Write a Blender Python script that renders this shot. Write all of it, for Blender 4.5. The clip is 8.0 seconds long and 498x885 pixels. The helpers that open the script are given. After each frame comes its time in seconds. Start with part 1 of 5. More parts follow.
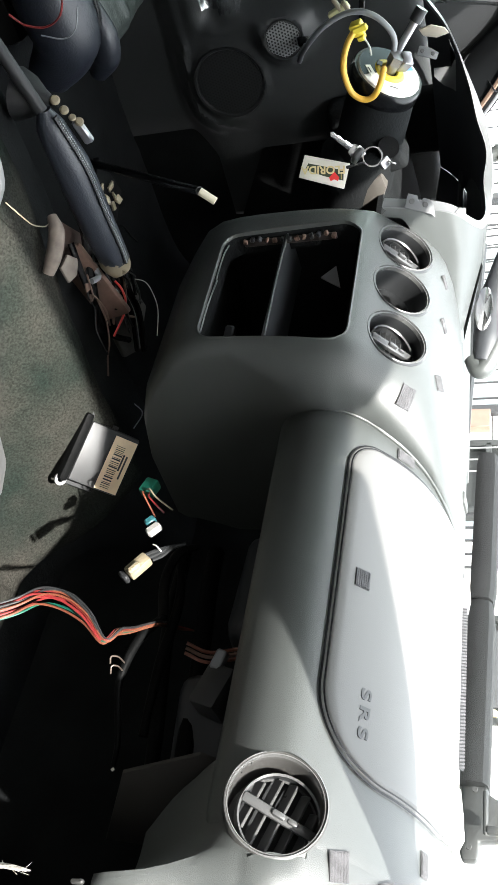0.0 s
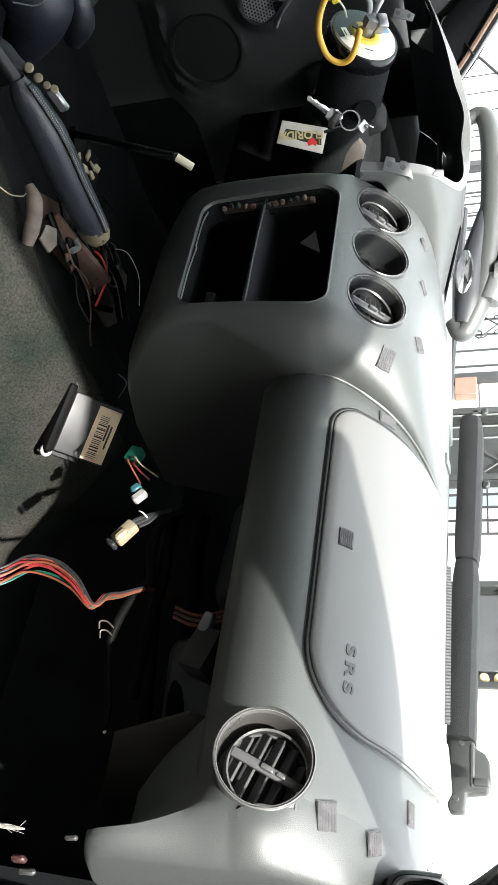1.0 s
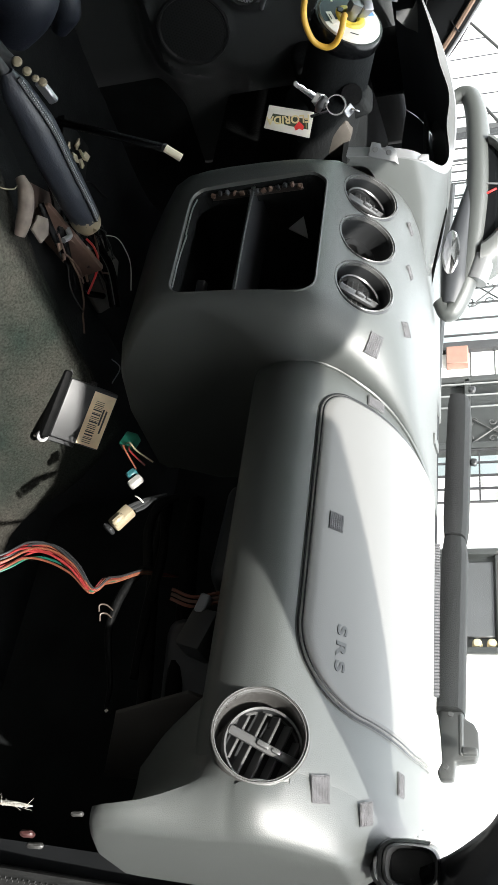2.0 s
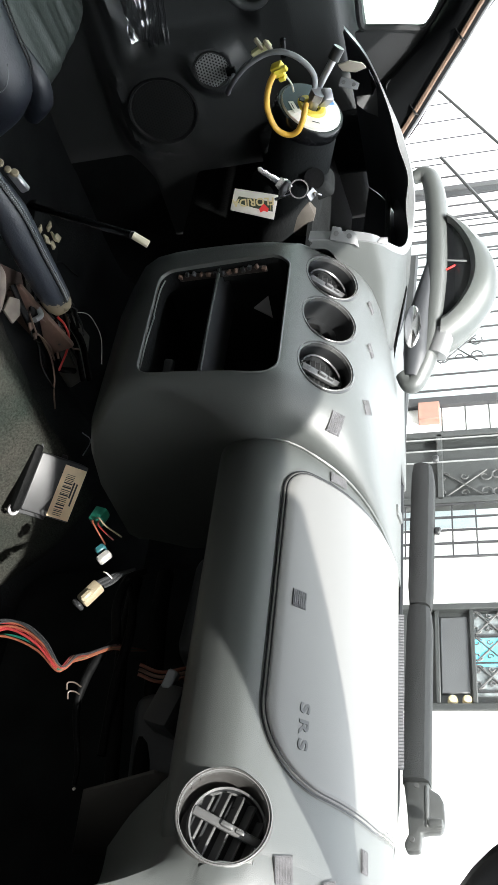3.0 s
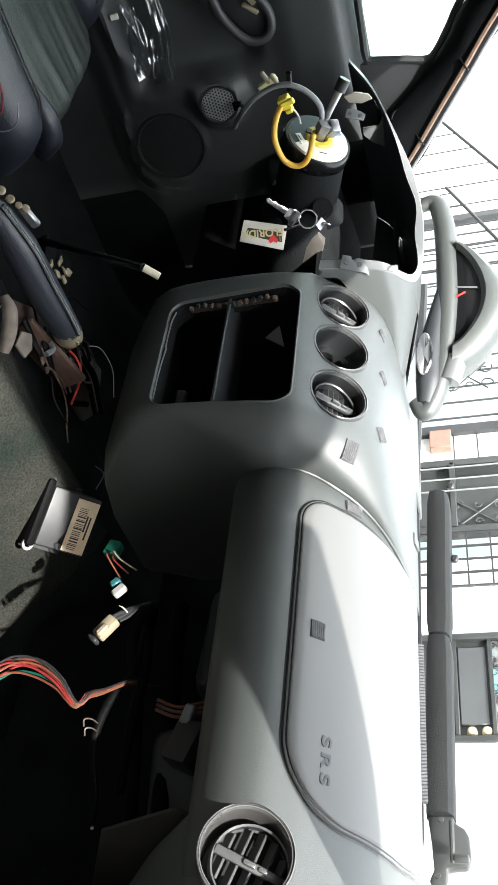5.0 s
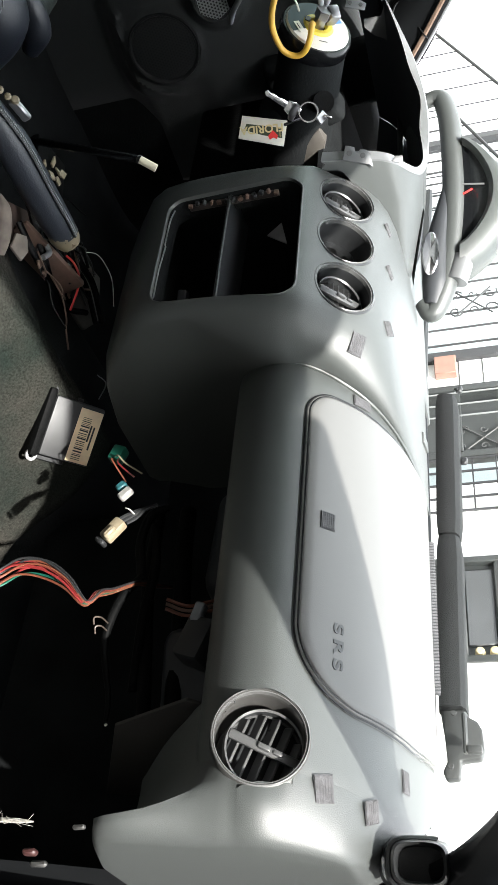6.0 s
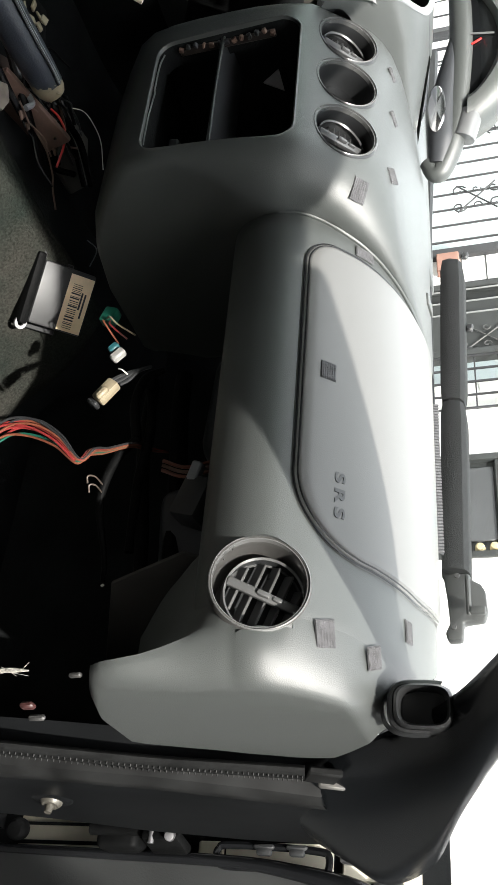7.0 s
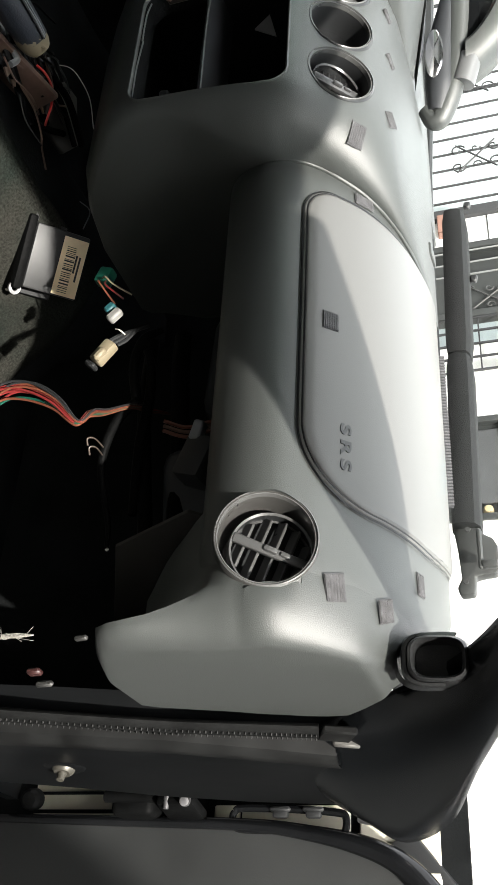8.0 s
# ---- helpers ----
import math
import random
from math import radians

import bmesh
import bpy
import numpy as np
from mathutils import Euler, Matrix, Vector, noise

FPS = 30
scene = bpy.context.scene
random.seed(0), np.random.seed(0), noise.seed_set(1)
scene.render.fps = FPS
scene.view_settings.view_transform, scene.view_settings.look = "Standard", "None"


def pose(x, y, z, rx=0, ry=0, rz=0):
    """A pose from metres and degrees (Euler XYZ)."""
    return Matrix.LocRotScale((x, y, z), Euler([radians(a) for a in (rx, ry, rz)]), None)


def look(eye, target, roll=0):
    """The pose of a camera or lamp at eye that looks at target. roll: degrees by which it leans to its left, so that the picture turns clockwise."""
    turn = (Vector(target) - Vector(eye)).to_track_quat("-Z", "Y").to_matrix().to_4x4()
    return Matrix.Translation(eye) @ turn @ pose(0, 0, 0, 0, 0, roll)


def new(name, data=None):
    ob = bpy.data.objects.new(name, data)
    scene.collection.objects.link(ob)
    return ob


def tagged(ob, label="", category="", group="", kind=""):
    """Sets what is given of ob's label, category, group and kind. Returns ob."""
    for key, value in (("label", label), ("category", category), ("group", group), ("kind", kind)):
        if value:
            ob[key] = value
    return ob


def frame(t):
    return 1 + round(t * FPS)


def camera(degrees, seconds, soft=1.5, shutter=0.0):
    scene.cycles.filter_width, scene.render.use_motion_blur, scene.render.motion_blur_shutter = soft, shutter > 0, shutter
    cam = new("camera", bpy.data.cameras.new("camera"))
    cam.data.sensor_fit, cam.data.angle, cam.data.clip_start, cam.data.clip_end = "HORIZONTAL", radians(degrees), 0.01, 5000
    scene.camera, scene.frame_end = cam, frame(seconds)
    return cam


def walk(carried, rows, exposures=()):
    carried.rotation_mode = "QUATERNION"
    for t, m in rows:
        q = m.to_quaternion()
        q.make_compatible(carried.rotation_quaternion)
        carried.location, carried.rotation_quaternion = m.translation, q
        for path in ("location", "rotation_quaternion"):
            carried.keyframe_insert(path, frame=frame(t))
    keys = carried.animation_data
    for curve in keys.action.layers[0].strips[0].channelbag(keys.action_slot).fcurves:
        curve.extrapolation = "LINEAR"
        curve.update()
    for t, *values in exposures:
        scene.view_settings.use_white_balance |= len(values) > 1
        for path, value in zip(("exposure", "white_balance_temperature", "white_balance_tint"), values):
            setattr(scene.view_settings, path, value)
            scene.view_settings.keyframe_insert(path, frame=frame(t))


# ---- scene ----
cam = camera(30.00, 8.0)
ROWS = [
    (0, 0.8727, -0.7127, 1.118, 6.088, -73.208, 125.488),
    (0.5, 0.8755, -0.7474, 1.1398, 6.938, -75.253, 125.684),
    (1, 0.8856, -0.7092, 1.1266, 9.239, -73.678, 120.616),
    (1.2, 0.8831, -0.702, 1.1216, 8.262, -73.447, 120.22),
    (2.3, 0.8872, -0.7592, 1.1462, 11.6, -74.23, 116.248),
    (2.5, 0.8862, -0.767, 1.1517, 13.063, -74.561, 115.653),
    (3, 0.8777, -0.7781, 1.1594, 16.161, -75.156, 114.584),
    (3.5, 0.8708, -0.7912, 1.1584, 16.885, -75.861, 115.296),
    (4, 0.8708, -0.8007, 1.1567, 17.488, -75.439, 115.571),
    (4.2, 0.8712, -0.8004, 1.1564, 18.147, -75.225, 115.194),
    (5.3, 0.8809, -0.7561, 1.1492, 22.186, -73.561, 109.559),
    (5.5, 0.8855, -0.7458, 1.1452, 21.942, -73.423, 108.743),
    (6, 0.9002, -0.7251, 1.141, 21.45, -73.492, 107.336),
    (6.5, 0.9168, -0.6863, 1.1337, 20.565, -73.147, 106.323),
    (7, 0.9273, -0.6574, 1.127, 17.884, -73.287, 105.517),
    (7.5, 0.9335, -0.6464, 1.1278, 18.768, -72.999, 102.687),
    (8, 0.9298, -0.6297, 1.1212, 21.559, -72.357, 99.966),
]
walk(cam, [(t, pose(x, y, z, rx, ry, rz)) for t, x, y, z, rx, ry, rz in ROWS],
     exposures=[(0.0, 4.4, 6550, 9), (1.0, 4.05, 6600, 9), (2.5, 3.92, 6600, 9), (3.5, 4.05, 6450, 9), (4.2, 4.05, 6450, 9), (5.5, 4.07, 6550, 9), (6.5, 3.77, 6600, 9), (8.0, 3.48, 6800, 9)])

# ---- light ----
world = bpy.data.worlds.new("sky")
scene.world = world
world.use_nodes = True
_n = world.node_tree.nodes
_sky = _n.new("ShaderNodeTexSky")
_sky.sky_type = "NISHITA"
_sky.sun_disc = False
SUN_AZ, SUN_EL = 133.0, 47.5     # degrees clockwise from +y, and above the horizon
_sky.sun_elevation, _sky.sun_rotation = radians(SUN_EL), radians(SUN_AZ)
_n["Background"].inputs["Strength"].default_value = 0.13
_haze = _n.new("ShaderNodeHueSaturation")      # hazy, nearly white sky
_haze.inputs["Saturation"].default_value = 0.18
world.node_tree.links.new(_sky.outputs[0], _haze.inputs["Color"])
world.node_tree.links.new(_haze.outputs[0], _n["Background"].inputs["Color"])
sun = new("sun", bpy.data.lights.new("sun", "SUN"))
sun.data.energy, sun.data.angle, sun.data.color = 1.08, radians(0.9), (1.0, 0.97, 0.93)
sun.matrix_world = look((0, 0, 0), (-math.sin(radians(SUN_AZ)) * math.cos(radians(SUN_EL)), -math.cos(radians(SUN_AZ)) * math.cos(radians(SUN_EL)), -math.sin(radians(SUN_EL))))


# ---- materials ----
def mat(name, color, rough=0.5, metal=0.0, var=0.12, scale=6.0, bump=0.0, bscale=400.0, fine=0.0, coat=0.0, spec=0.5, rvar=0.1):
    """A surface with colour variation at a coarse and a fine scale, roughness wear and a fine relief."""
    m = bpy.data.materials.new(name)
    m.use_nodes = True
    nt = m.node_tree
    b = nt.nodes["Principled BSDF"]
    tc = nt.nodes.new("ShaderNodeTexCoord")
    n1 = nt.nodes.new("ShaderNodeTexNoise")
    n1.inputs["Scale"].default_value, n1.inputs["Detail"].default_value = scale, 6
    n2 = nt.nodes.new("ShaderNodeTexNoise")
    n2.inputs["Scale"].default_value, n2.inputs["Detail"].default_value = bscale, 2
    for q in (n1, n2):
        nt.links.new(tc.outputs["Object"], q.inputs["Vector"])
    mix = nt.nodes.new("ShaderNodeMix")
    mix.data_type = "RGBA"
    lo = [c * (1 - var) for c in color]
    hi = [min(1, c * (1 + var)) for c in color]
    mix.inputs[6].default_value, mix.inputs[7].default_value = (*lo, 1), (*hi, 1)
    ramp = nt.nodes.new("ShaderNodeMapRange")
    ramp.inputs[1].default_value, ramp.inputs[2].default_value = 0.3, 0.7
    nt.links.new(n1.outputs[0], ramp.inputs[0])
    nt.links.new(ramp.outputs[0], mix.inputs[0])
    out = mix.outputs[2]
    if fine:
        mx = nt.nodes.new("ShaderNodeMix")
        mx.data_type, mx.blend_type = "RGBA", "MULTIPLY"
        mx.inputs[0].default_value = 1.0
        r2 = nt.nodes.new("ShaderNodeMapRange")
        r2.inputs[1].default_value, r2.inputs[2].default_value, r2.inputs[3].default_value, r2.inputs[4].default_value = 0.3, 0.7, 1 - fine, 1 + fine
        nt.links.new(n2.outputs[0], r2.inputs[0])
        nt.links.new(out, mx.inputs[6])
        nt.links.new(r2.outputs[0], mx.inputs[7])
        out = mx.outputs[2]
    nt.links.new(out, b.inputs["Base Color"])
    rr = nt.nodes.new("ShaderNodeMapRange")
    rr.inputs[3].default_value, rr.inputs[4].default_value = max(0.02, rough - rvar), min(1, rough + rvar)
    nt.links.new(n1.outputs[0], rr.inputs[0])
    nt.links.new(rr.outputs[0], b.inputs["Roughness"])
    b.inputs["Metallic"].default_value = metal
    b.inputs["Specular IOR Level"].default_value = spec
    b.inputs["Coat Weight"].default_value = coat
    if bump:
        bp = nt.nodes.new("ShaderNodeBump")
        bp.inputs["Strength"].default_value, bp.inputs["Distance"].default_value = bump, 0.001
        nt.links.new(n2.outputs[0], bp.inputs["Height"])
        nt.links.new(bp.outputs[0], b.inputs["Normal"])
    return m


DASH = mat("dash_plastic", (0.0430, 0.0470, 0.0455), 0.43, var=0.06, scale=3, bump=0.3, bscale=1400, rvar=0.05, spec=0.6)
LID = mat("lid_paint", (0.086, 0.0855, 0.0825), 0.36, var=0.04, scale=3, bump=0.1, bscale=900, rvar=0.05)
BEZEL = mat("bezel_grey", (0.085, 0.086, 0.085), 0.28, var=0.1, scale=30)
BLACK = mat("black_plastic", (0.016, 0.017, 0.018), 0.5, var=0.25, scale=9, bump=0.2, bscale=500, spec=0.35)
CAVITY = mat("duct_plastic", (0.020, 0.022, 0.025), 0.55, var=0.25, scale=8)
GLOSS = mat("gloss_black", (0.005, 0.0054, 0.006), 0.2, var=0.2, scale=12, rvar=0.06, spec=0.3)
VENT = mat("vent_grey", (0.105, 0.108, 0.11), 0.3, var=0.08, scale=15)
VELCRO = mat("velcro_grey", (0.060, 0.060, 0.063), 0.95, var=0.3, scale=120, bump=1.0, bscale=1500, fine=0.4)
CARPET = mat("carpet_grey", (0.0165, 0.019, 0.0165), 1.0, var=0.4, scale=9, bump=1.0, bscale=330, fine=0.42, spec=0.1)
for _node in CARPET.node_tree.nodes:      # dark green pile with grey-brown dust
    if _node.type == "MIX" and _node.blend_type == "MIX":
        _node.inputs[6].default_value, _node.inputs[7].default_value = (0.0070, 0.0112, 0.0092, 1), (0.025, 0.0235, 0.0200, 1)
# Blacker than tape is, to stand in for shade on the parts it covers.
LOOMB = mat("tape_shade_black", (0.0028, 0.003, 0.0031), 0.6, var=0.3, scale=60, bump=0.6, bscale=200, spec=0.05)
# Grey of two unseen sheets, added to bounce or block light.
HIDDENG = mat("hidden_grey", (0.30, 0.30, 0.29), 0.95, var=0.06, scale=6, bump=0.5, bscale=500)
# Black stands in for deep shade on the toe board and in hollows.
UNDER = mat("underlay_shade_black", (0.011, 0.012, 0.0125), 0.9, var=0.3, scale=14, bump=0.8, bscale=250, spec=0.03)
LEATHER = mat("seat_leather", (0.024, 0.030, 0.027), 0.45, var=0.2, scale=8, bump=0.5, bscale=300)
LEATHERN = mat("seat_leather_navy", (0.013, 0.0155, 0.022), 0.42, var=0.2, scale=8, bump=0.4, bscale=350)
LEATHERG = mat("seat_leather_grey", (0.085, 0.09, 0.092), 0.45, var=0.1, scale=8, bump=0.4, bscale=300)
DOORM = mat("door_vinyl", (0.031, 0.034, 0.035), 0.5, var=0.15, scale=6, bump=0.3, bscale=500)
METAL = mat("worn_steel", (0.30, 0.30, 0.31), 0.38, metal=0.9, var=0.2, scale=40)
CHROME = mat("bright_steel", (0.75, 0.75, 0.76), 0.18, metal=1.0, var=0.05, scale=30)
WHITEP = mat("white_plastic", (0.75, 0.73, 0.66), 0.5, var=0.06, scale=30)
CREAM = mat("cream_plastic", (0.20, 0.17, 0.115), 0.5, var=0.1, scale=40)
BODYP = mat("cream_body_paint", (0.62, 0.58, 0.47), 0.35, var=0.08, scale=10, coat=0.3)
DARKP = mat("dark_body_paint", (0.0048, 0.0052, 0.0056), 0.35, var=0.25, scale=8, spec=0.03, rvar=0.08)
RUBBER = mat("rubber_seal", (0.008, 0.0083, 0.0083), 0.7, var=0.3, scale=50, fine=0.2, spec=0.06)
YELLOW = mat("yellow_sleeve", (0.62, 0.36, 0.05), 0.45, var=0.12, scale=60)
YELLOWC = mat("yellow_connector", (0.72, 0.58, 0.06), 0.45, var=0.1, scale=60)
RED = mat("red_wire", (0.17, 0.018, 0.018), 0.4, var=0.1, scale=60)
REDB = mat("bright_red_wire", (0.55, 0.03, 0.03), 0.4, var=0.1, scale=60)
ORANGE = mat("orange_wire", (0.13, 0.04, 0.022), 0.4, var=0.1, scale=60)
BROWNM = mat("brown_grime", (0.10, 0.06, 0.045), 0.8, var=0.4, scale=30, bump=0.5, bscale=200)
GREEN = mat("green_connector", (0.004, 0.075, 0.05), 0.45, var=0.1, scale=50)
TEAL = mat("teal_connector", (0.015, 0.075, 0.085), 0.45, var=0.1, scale=50)
GREYC = mat("grey_sleeve", (0.2, 0.21, 0.22), 0.45, var=0.1, scale=40)
PAPER = mat("label_paper", (0.85, 0.68, 0.46), 0.6, var=0.1, scale=40)
INK = mat("label_ink", (0.03, 0.03, 0.03), 0.6, var=0.1, scale=40)
WALLW = mat("white_wall", (0.82, 0.82, 0.80), 0.85, var=0.04, scale=2, bump=0.4, bscale=80)
TILEW = mat("white_tile", (0.8, 0.8, 0.79), 0.5, var=0.05, scale=3)
GATEG = mat("grey_gate_paint", (0.022, 0.024, 0.024), 0.5, var=0.15, scale=12)
IRON = mat("black_iron", (0.018, 0.018, 0.02), 0.5, var=0.2, scale=20)
PALE = mat("pale_blue_wall", (0.34, 0.385, 0.39), 0.8, var=0.08, scale=3)
TERRA = mat("terracotta", (0.20, 0.105, 0.08), 0.8, var=0.12, scale=20)
BRASS = mat("brass", (0.62, 0.52, 0.32), 0.3, metal=0.5, var=0.1, scale=40)
BLUEG = mat("blue_glass", (0.10, 0.45, 0.60), 0.25, var=0.3, scale=25)
# Kept dark so that the ground bounces less light into the car.
GROUND = mat("concrete_ground", (0.15, 0.147, 0.14), 0.9, var=0.12, scale=3, bump=0.5, bscale=120, fine=0.1)
CONC = mat("concrete", (0.13, 0.125, 0.115), 0.9, var=0.15, scale=2, bump=0.4, bscale=60)
HOODP = mat("silver_body_paint", (0.55, 0.56, 0.57), 0.3, var=0.05, scale=5, coat=0.4)
BLUEL = mat("blue_print", (0.12, 0.32, 0.62), 0.5, var=0.1, scale=50)
TAGR = mat("red_print", (0.65, 0.03, 0.03), 0.5, var=0.1, scale=60)
TAGO = mat("olive_print", (0.30, 0.24, 0.10), 0.5, var=0.1, scale=60)
COPPER = mat("copper_wire", (0.13, 0.085, 0.06), 0.4, var=0.15, scale=60)


def clear_glass(name, tint, rough=0.0, mirror=0.04):
    m = bpy.data.materials.new(name)
    m.use_nodes = True
    nt = m.node_tree
    nt.nodes.remove(nt.nodes["Principled BSDF"])
    tr, gl, mx = (nt.nodes.new(k) for k in ("ShaderNodeBsdfTransparent", "ShaderNodeBsdfGlossy", "ShaderNodeMixShader"))
    tr.inputs[0].default_value = (*tint, 1)
    gl.inputs["Roughness"].default_value = 0.03 + rough
    mx.inputs[0].default_value = mirror
    nt.links.new(tr.outputs[0], mx.inputs[1])
    nt.links.new(gl.outputs[0], mx.inputs[2])
    nt.links.new(mx.outputs[0], nt.nodes["Material Output"].inputs[0])
    return m


GLASS = clear_glass("clear_glass", (0.93, 0.96, 0.94))
FILM = clear_glass("clear_film", (0.8, 0.82, 0.84), 0.08, 0.3)


# ---- building helpers ----
def link(name, bm, material, smooth=True, sharp=40):
    me = bpy.data.meshes.new(name)
    bmesh.ops.recalc_face_normals(bm, faces=bm.faces)
    for f in bm.faces:
        f.smooth = smooth
    for e in bm.edges:
        if len(e.link_faces) == 2 and e.calc_face_angle(0) > radians(sharp):
            e.smooth = False
    bm.to_mesh(me)
    bm.free()
    me.materials.append(material)
    return new(name, me)


def part(name, bm, material, parent, label="", smooth=True, sharp=40):
    ob = link(name, bm, material, smooth, sharp)
    ob.parent = parent
    ob.matrix_parent_inverse = parent.matrix_world.inverted()
    return tagged(ob, label)


def thing(name, at, label, category, group="", kind=""):
    ob = new(name)
    ob.location = at
    ob.matrix_world = Matrix.Translation(at)
    ob.empty_display_size = 0.02
    return tagged(ob, label, category, group, kind)


def single(name, bm, material, label, category, group="", kind="", smooth=True, sharp=40):
    return tagged(link(name, bm, material, smooth, sharp), label, category, group, kind)


def spline(points, n=8):
    """A smooth line through the points."""
    p = [Vector(q) for q in points]
    if len(p) < 3:
        return p
    q = [2 * p[0] - p[1], *p, 2 * p[-1] - p[-2]]
    out = []
    for i in range(1, len(q) - 2):
        a, b, c, d = q[i - 1], q[i], q[i + 1], q[i + 2]
        for k in range(n):
            u = k / n
            out.append(0.5 * (2 * b + (c - a) * u + (2 * a - 5 * b + 4 * c - d) * u * u + (3 * b - a - 3 * c + d) * u ** 3))
    return out + [p[-1]]


def loft(bm, rows, close=False, caps=False):
    """Faces between rows of points of equal count. close: each row is a ring."""
    vs = [[bm.verts.new(p) for p in row] for row in rows]
    for a, b in zip(vs, vs[1:]):
        n = len(a)
        for i in range(n if close else n - 1):
            j = (i + 1) % n
            bm.faces.new((a[i], a[j], b[j], b[i]))
    if caps:
        bm.faces.new(vs[0][::-1])
        bm.faces.new(vs[-1])
    return bm


def sweep(bm, points, radius, seg=8, n=8, flat=1.0, up=(0, 0, 1), caps=True):
    """A round (or flattened) bar along a smooth line; radius may be a list."""
    line = spline(points, n)
    rad = [radius] * len(line) if not isinstance(radius, (list, tuple)) else [float(r) for r in np.interp(np.linspace(0, 1, len(line)), np.linspace(0, 1, len(radius)), radius)]
    rows, side = [], None
    for i, p in enumerate(line):
        d = (line[min(i + 1, len(line) - 1)] - line[max(i - 1, 0)]).normalized()
        s = d.cross(Vector(up)) if side is None else side - d * side.dot(d)
        if s.length < 1e-4:
            s = d.orthogonal()
        side = s.normalized()
        o = side.cross(d)
        rows.append([p + rad[i] * (math.cos(a) * side + flat * math.sin(a) * o) for a in (2 * math.pi * k / seg for k in range(seg))])
    return loft(bm, rows, True, caps)


def tube(points, radius, seg=8, n=8, flat=1.0, up=(0, 0, 1)):
    return sweep(bmesh.new(), points, radius, seg, n, flat, up)


def box(size, m=None, bevel=0.0, seg=2, bm=None):
    """A box with rounded edges, centred on m."""
    b = bmesh.new()
    bmesh.ops.create_cube(b, size=1, matrix=Matrix.Diagonal((*size, 1)))
    if bevel:
        bmesh.ops.bevel(b, geom=b.edges[:], offset=bevel, segments=seg, profile=0.5, affect="EDGES")
    if m is not None:
        b.transform(m)
    if bm is not None:
        add(bm, b)
        return bm
    return b


def add(bm, other):
    me = bpy.data.meshes.new("tmp")
    other.to_mesh(me)
    other.free()
    bm.from_mesh(me)
    bpy.data.meshes.remove(me)
    return bm


def lathe(profile, m=None, seg=32, a0=0.0, a1=360.0):
    """Turns a profile of (radius, height) round z."""
    bm = bmesh.new()
    full = a1 - a0 >= 360
    rows = []
    for k in range(seg if full else seg + 1):
        a = radians(a0 + (a1 - a0) * k / seg)
        rows.append([(r * math.cos(a), r * math.sin(a), h) for r, h in profile])
    if full:
        rows.append(rows[0])
    loft(bm, rows)
    bmesh.ops.remove_doubles(bm, verts=bm.verts, dist=1e-6)
    if m is not None:
        bm.transform(m)
    return bm


def rod(a, b, r, seg=12, r2=None):
    a, b = Vector(a), Vector(b)
    bm = bmesh.new()
    bmesh.ops.create_cone(bm, cap_ends=True, segments=seg, radius1=r, radius2=r if r2 is None else r2, depth=(b - a).length)
    bm.transform(Matrix.Translation((a + b) / 2) @ (b - a).to_track_quat("Z", "Y").to_matrix().to_4x4())
    return bm


def plate(outline, thick, m=None, bevel=0.0):
    """A flat plate in the xy plane of m, from z = -thick to 0."""
    bm = bmesh.new()
    f = bm.faces.new([bm.verts.new((x, y, 0)) for x, y in outline])
    g = bmesh.ops.extrude_face_region(bm, geom=[f])
    bmesh.ops.translate(bm, verts=[v for v in g["geom"] if isinstance(v, bmesh.types.BMVert)], vec=(0, 0, -thick))
    bmesh.ops.recalc_face_normals(bm, faces=bm.faces)
    if bevel:
        bmesh.ops.bevel(bm, geom=[e for e in bm.edges if e.calc_face_angle(0) > 0.6], offset=bevel, segments=2, profile=0.5, affect="EDGES")
    if m is not None:
        bm.transform(m)
    return bm


def basis(origin, x, y):
    """A frame at origin with the given x and (about) y directions."""
    x = Vector(x).normalized()
    z = x.cross(Vector(y)).normalized()
    y = z.cross(x)
    return Matrix.Translation(origin) @ Matrix((x, y, z)).transposed().to_4x4()


def facing(origin, normal, up=(1, 0, 0)):
    """A frame at origin whose z is the normal and whose x lies along up as far as it can."""
    z = Vector(normal).normalized()
    x = (Vector(up) - z * z.dot(Vector(up))).normalized()
    return Matrix.Translation(origin) @ Matrix((x, z.cross(x), z)).transposed().to_4x4()


def cut(ob, *cutters):
    """Cuts holes into a mesh and leaves one plain mesh."""
    for c in cutters:
        md = ob.modifiers.new("cut", "BOOLEAN")
        md.object, md.operation, md.solver = c, "DIFFERENCE", "EXACT"
    deps = bpy.context.evaluated_depsgraph_get()
    me = bpy.data.meshes.new_from_object(ob.evaluated_get(deps))
    ob.modifiers.clear()
    bm = bmesh.new()
    bm.from_mesh(me)
    for e in bm.edges:
        e.smooth = len(e.link_faces) != 2 or e.calc_face_angle(0) < radians(50)
    bm.to_mesh(me)
    bm.free()
    old = ob.data
    ob.data = me
    bpy.data.meshes.remove(old)
    for c in cutters:
        d = c.data
        bpy.data.objects.remove(c)
        bpy.data.meshes.remove(d)
    return ob


def step(v, w):
    v = max(0.0, min(1.0, v / w))
    return v * v * (3 - 2 * v)

# ---- dashboard ----
dashboard = thing("dashboard", (0, 0.2, 0.7), "grey moulded plastic car dashboard, stripped of its radio and glovebox", "dashboard")
PROFILE = [(.078, .841), (.056, .844), (.038, .853), (.0245, .869), (.0145, .893), (.0150, .918), (.028, .941), (.046, .963), (.072, .986), (.108, 1.006),
           (.155, 1.022), (.215, 1.033), (.265, 1.033), (.33, 1.020), (.42, .985)]
LINE = [(p.y, p.z) for p in spline([(0, y, z) for y, z in PROFILE], 6)]
LEN = [0.0]
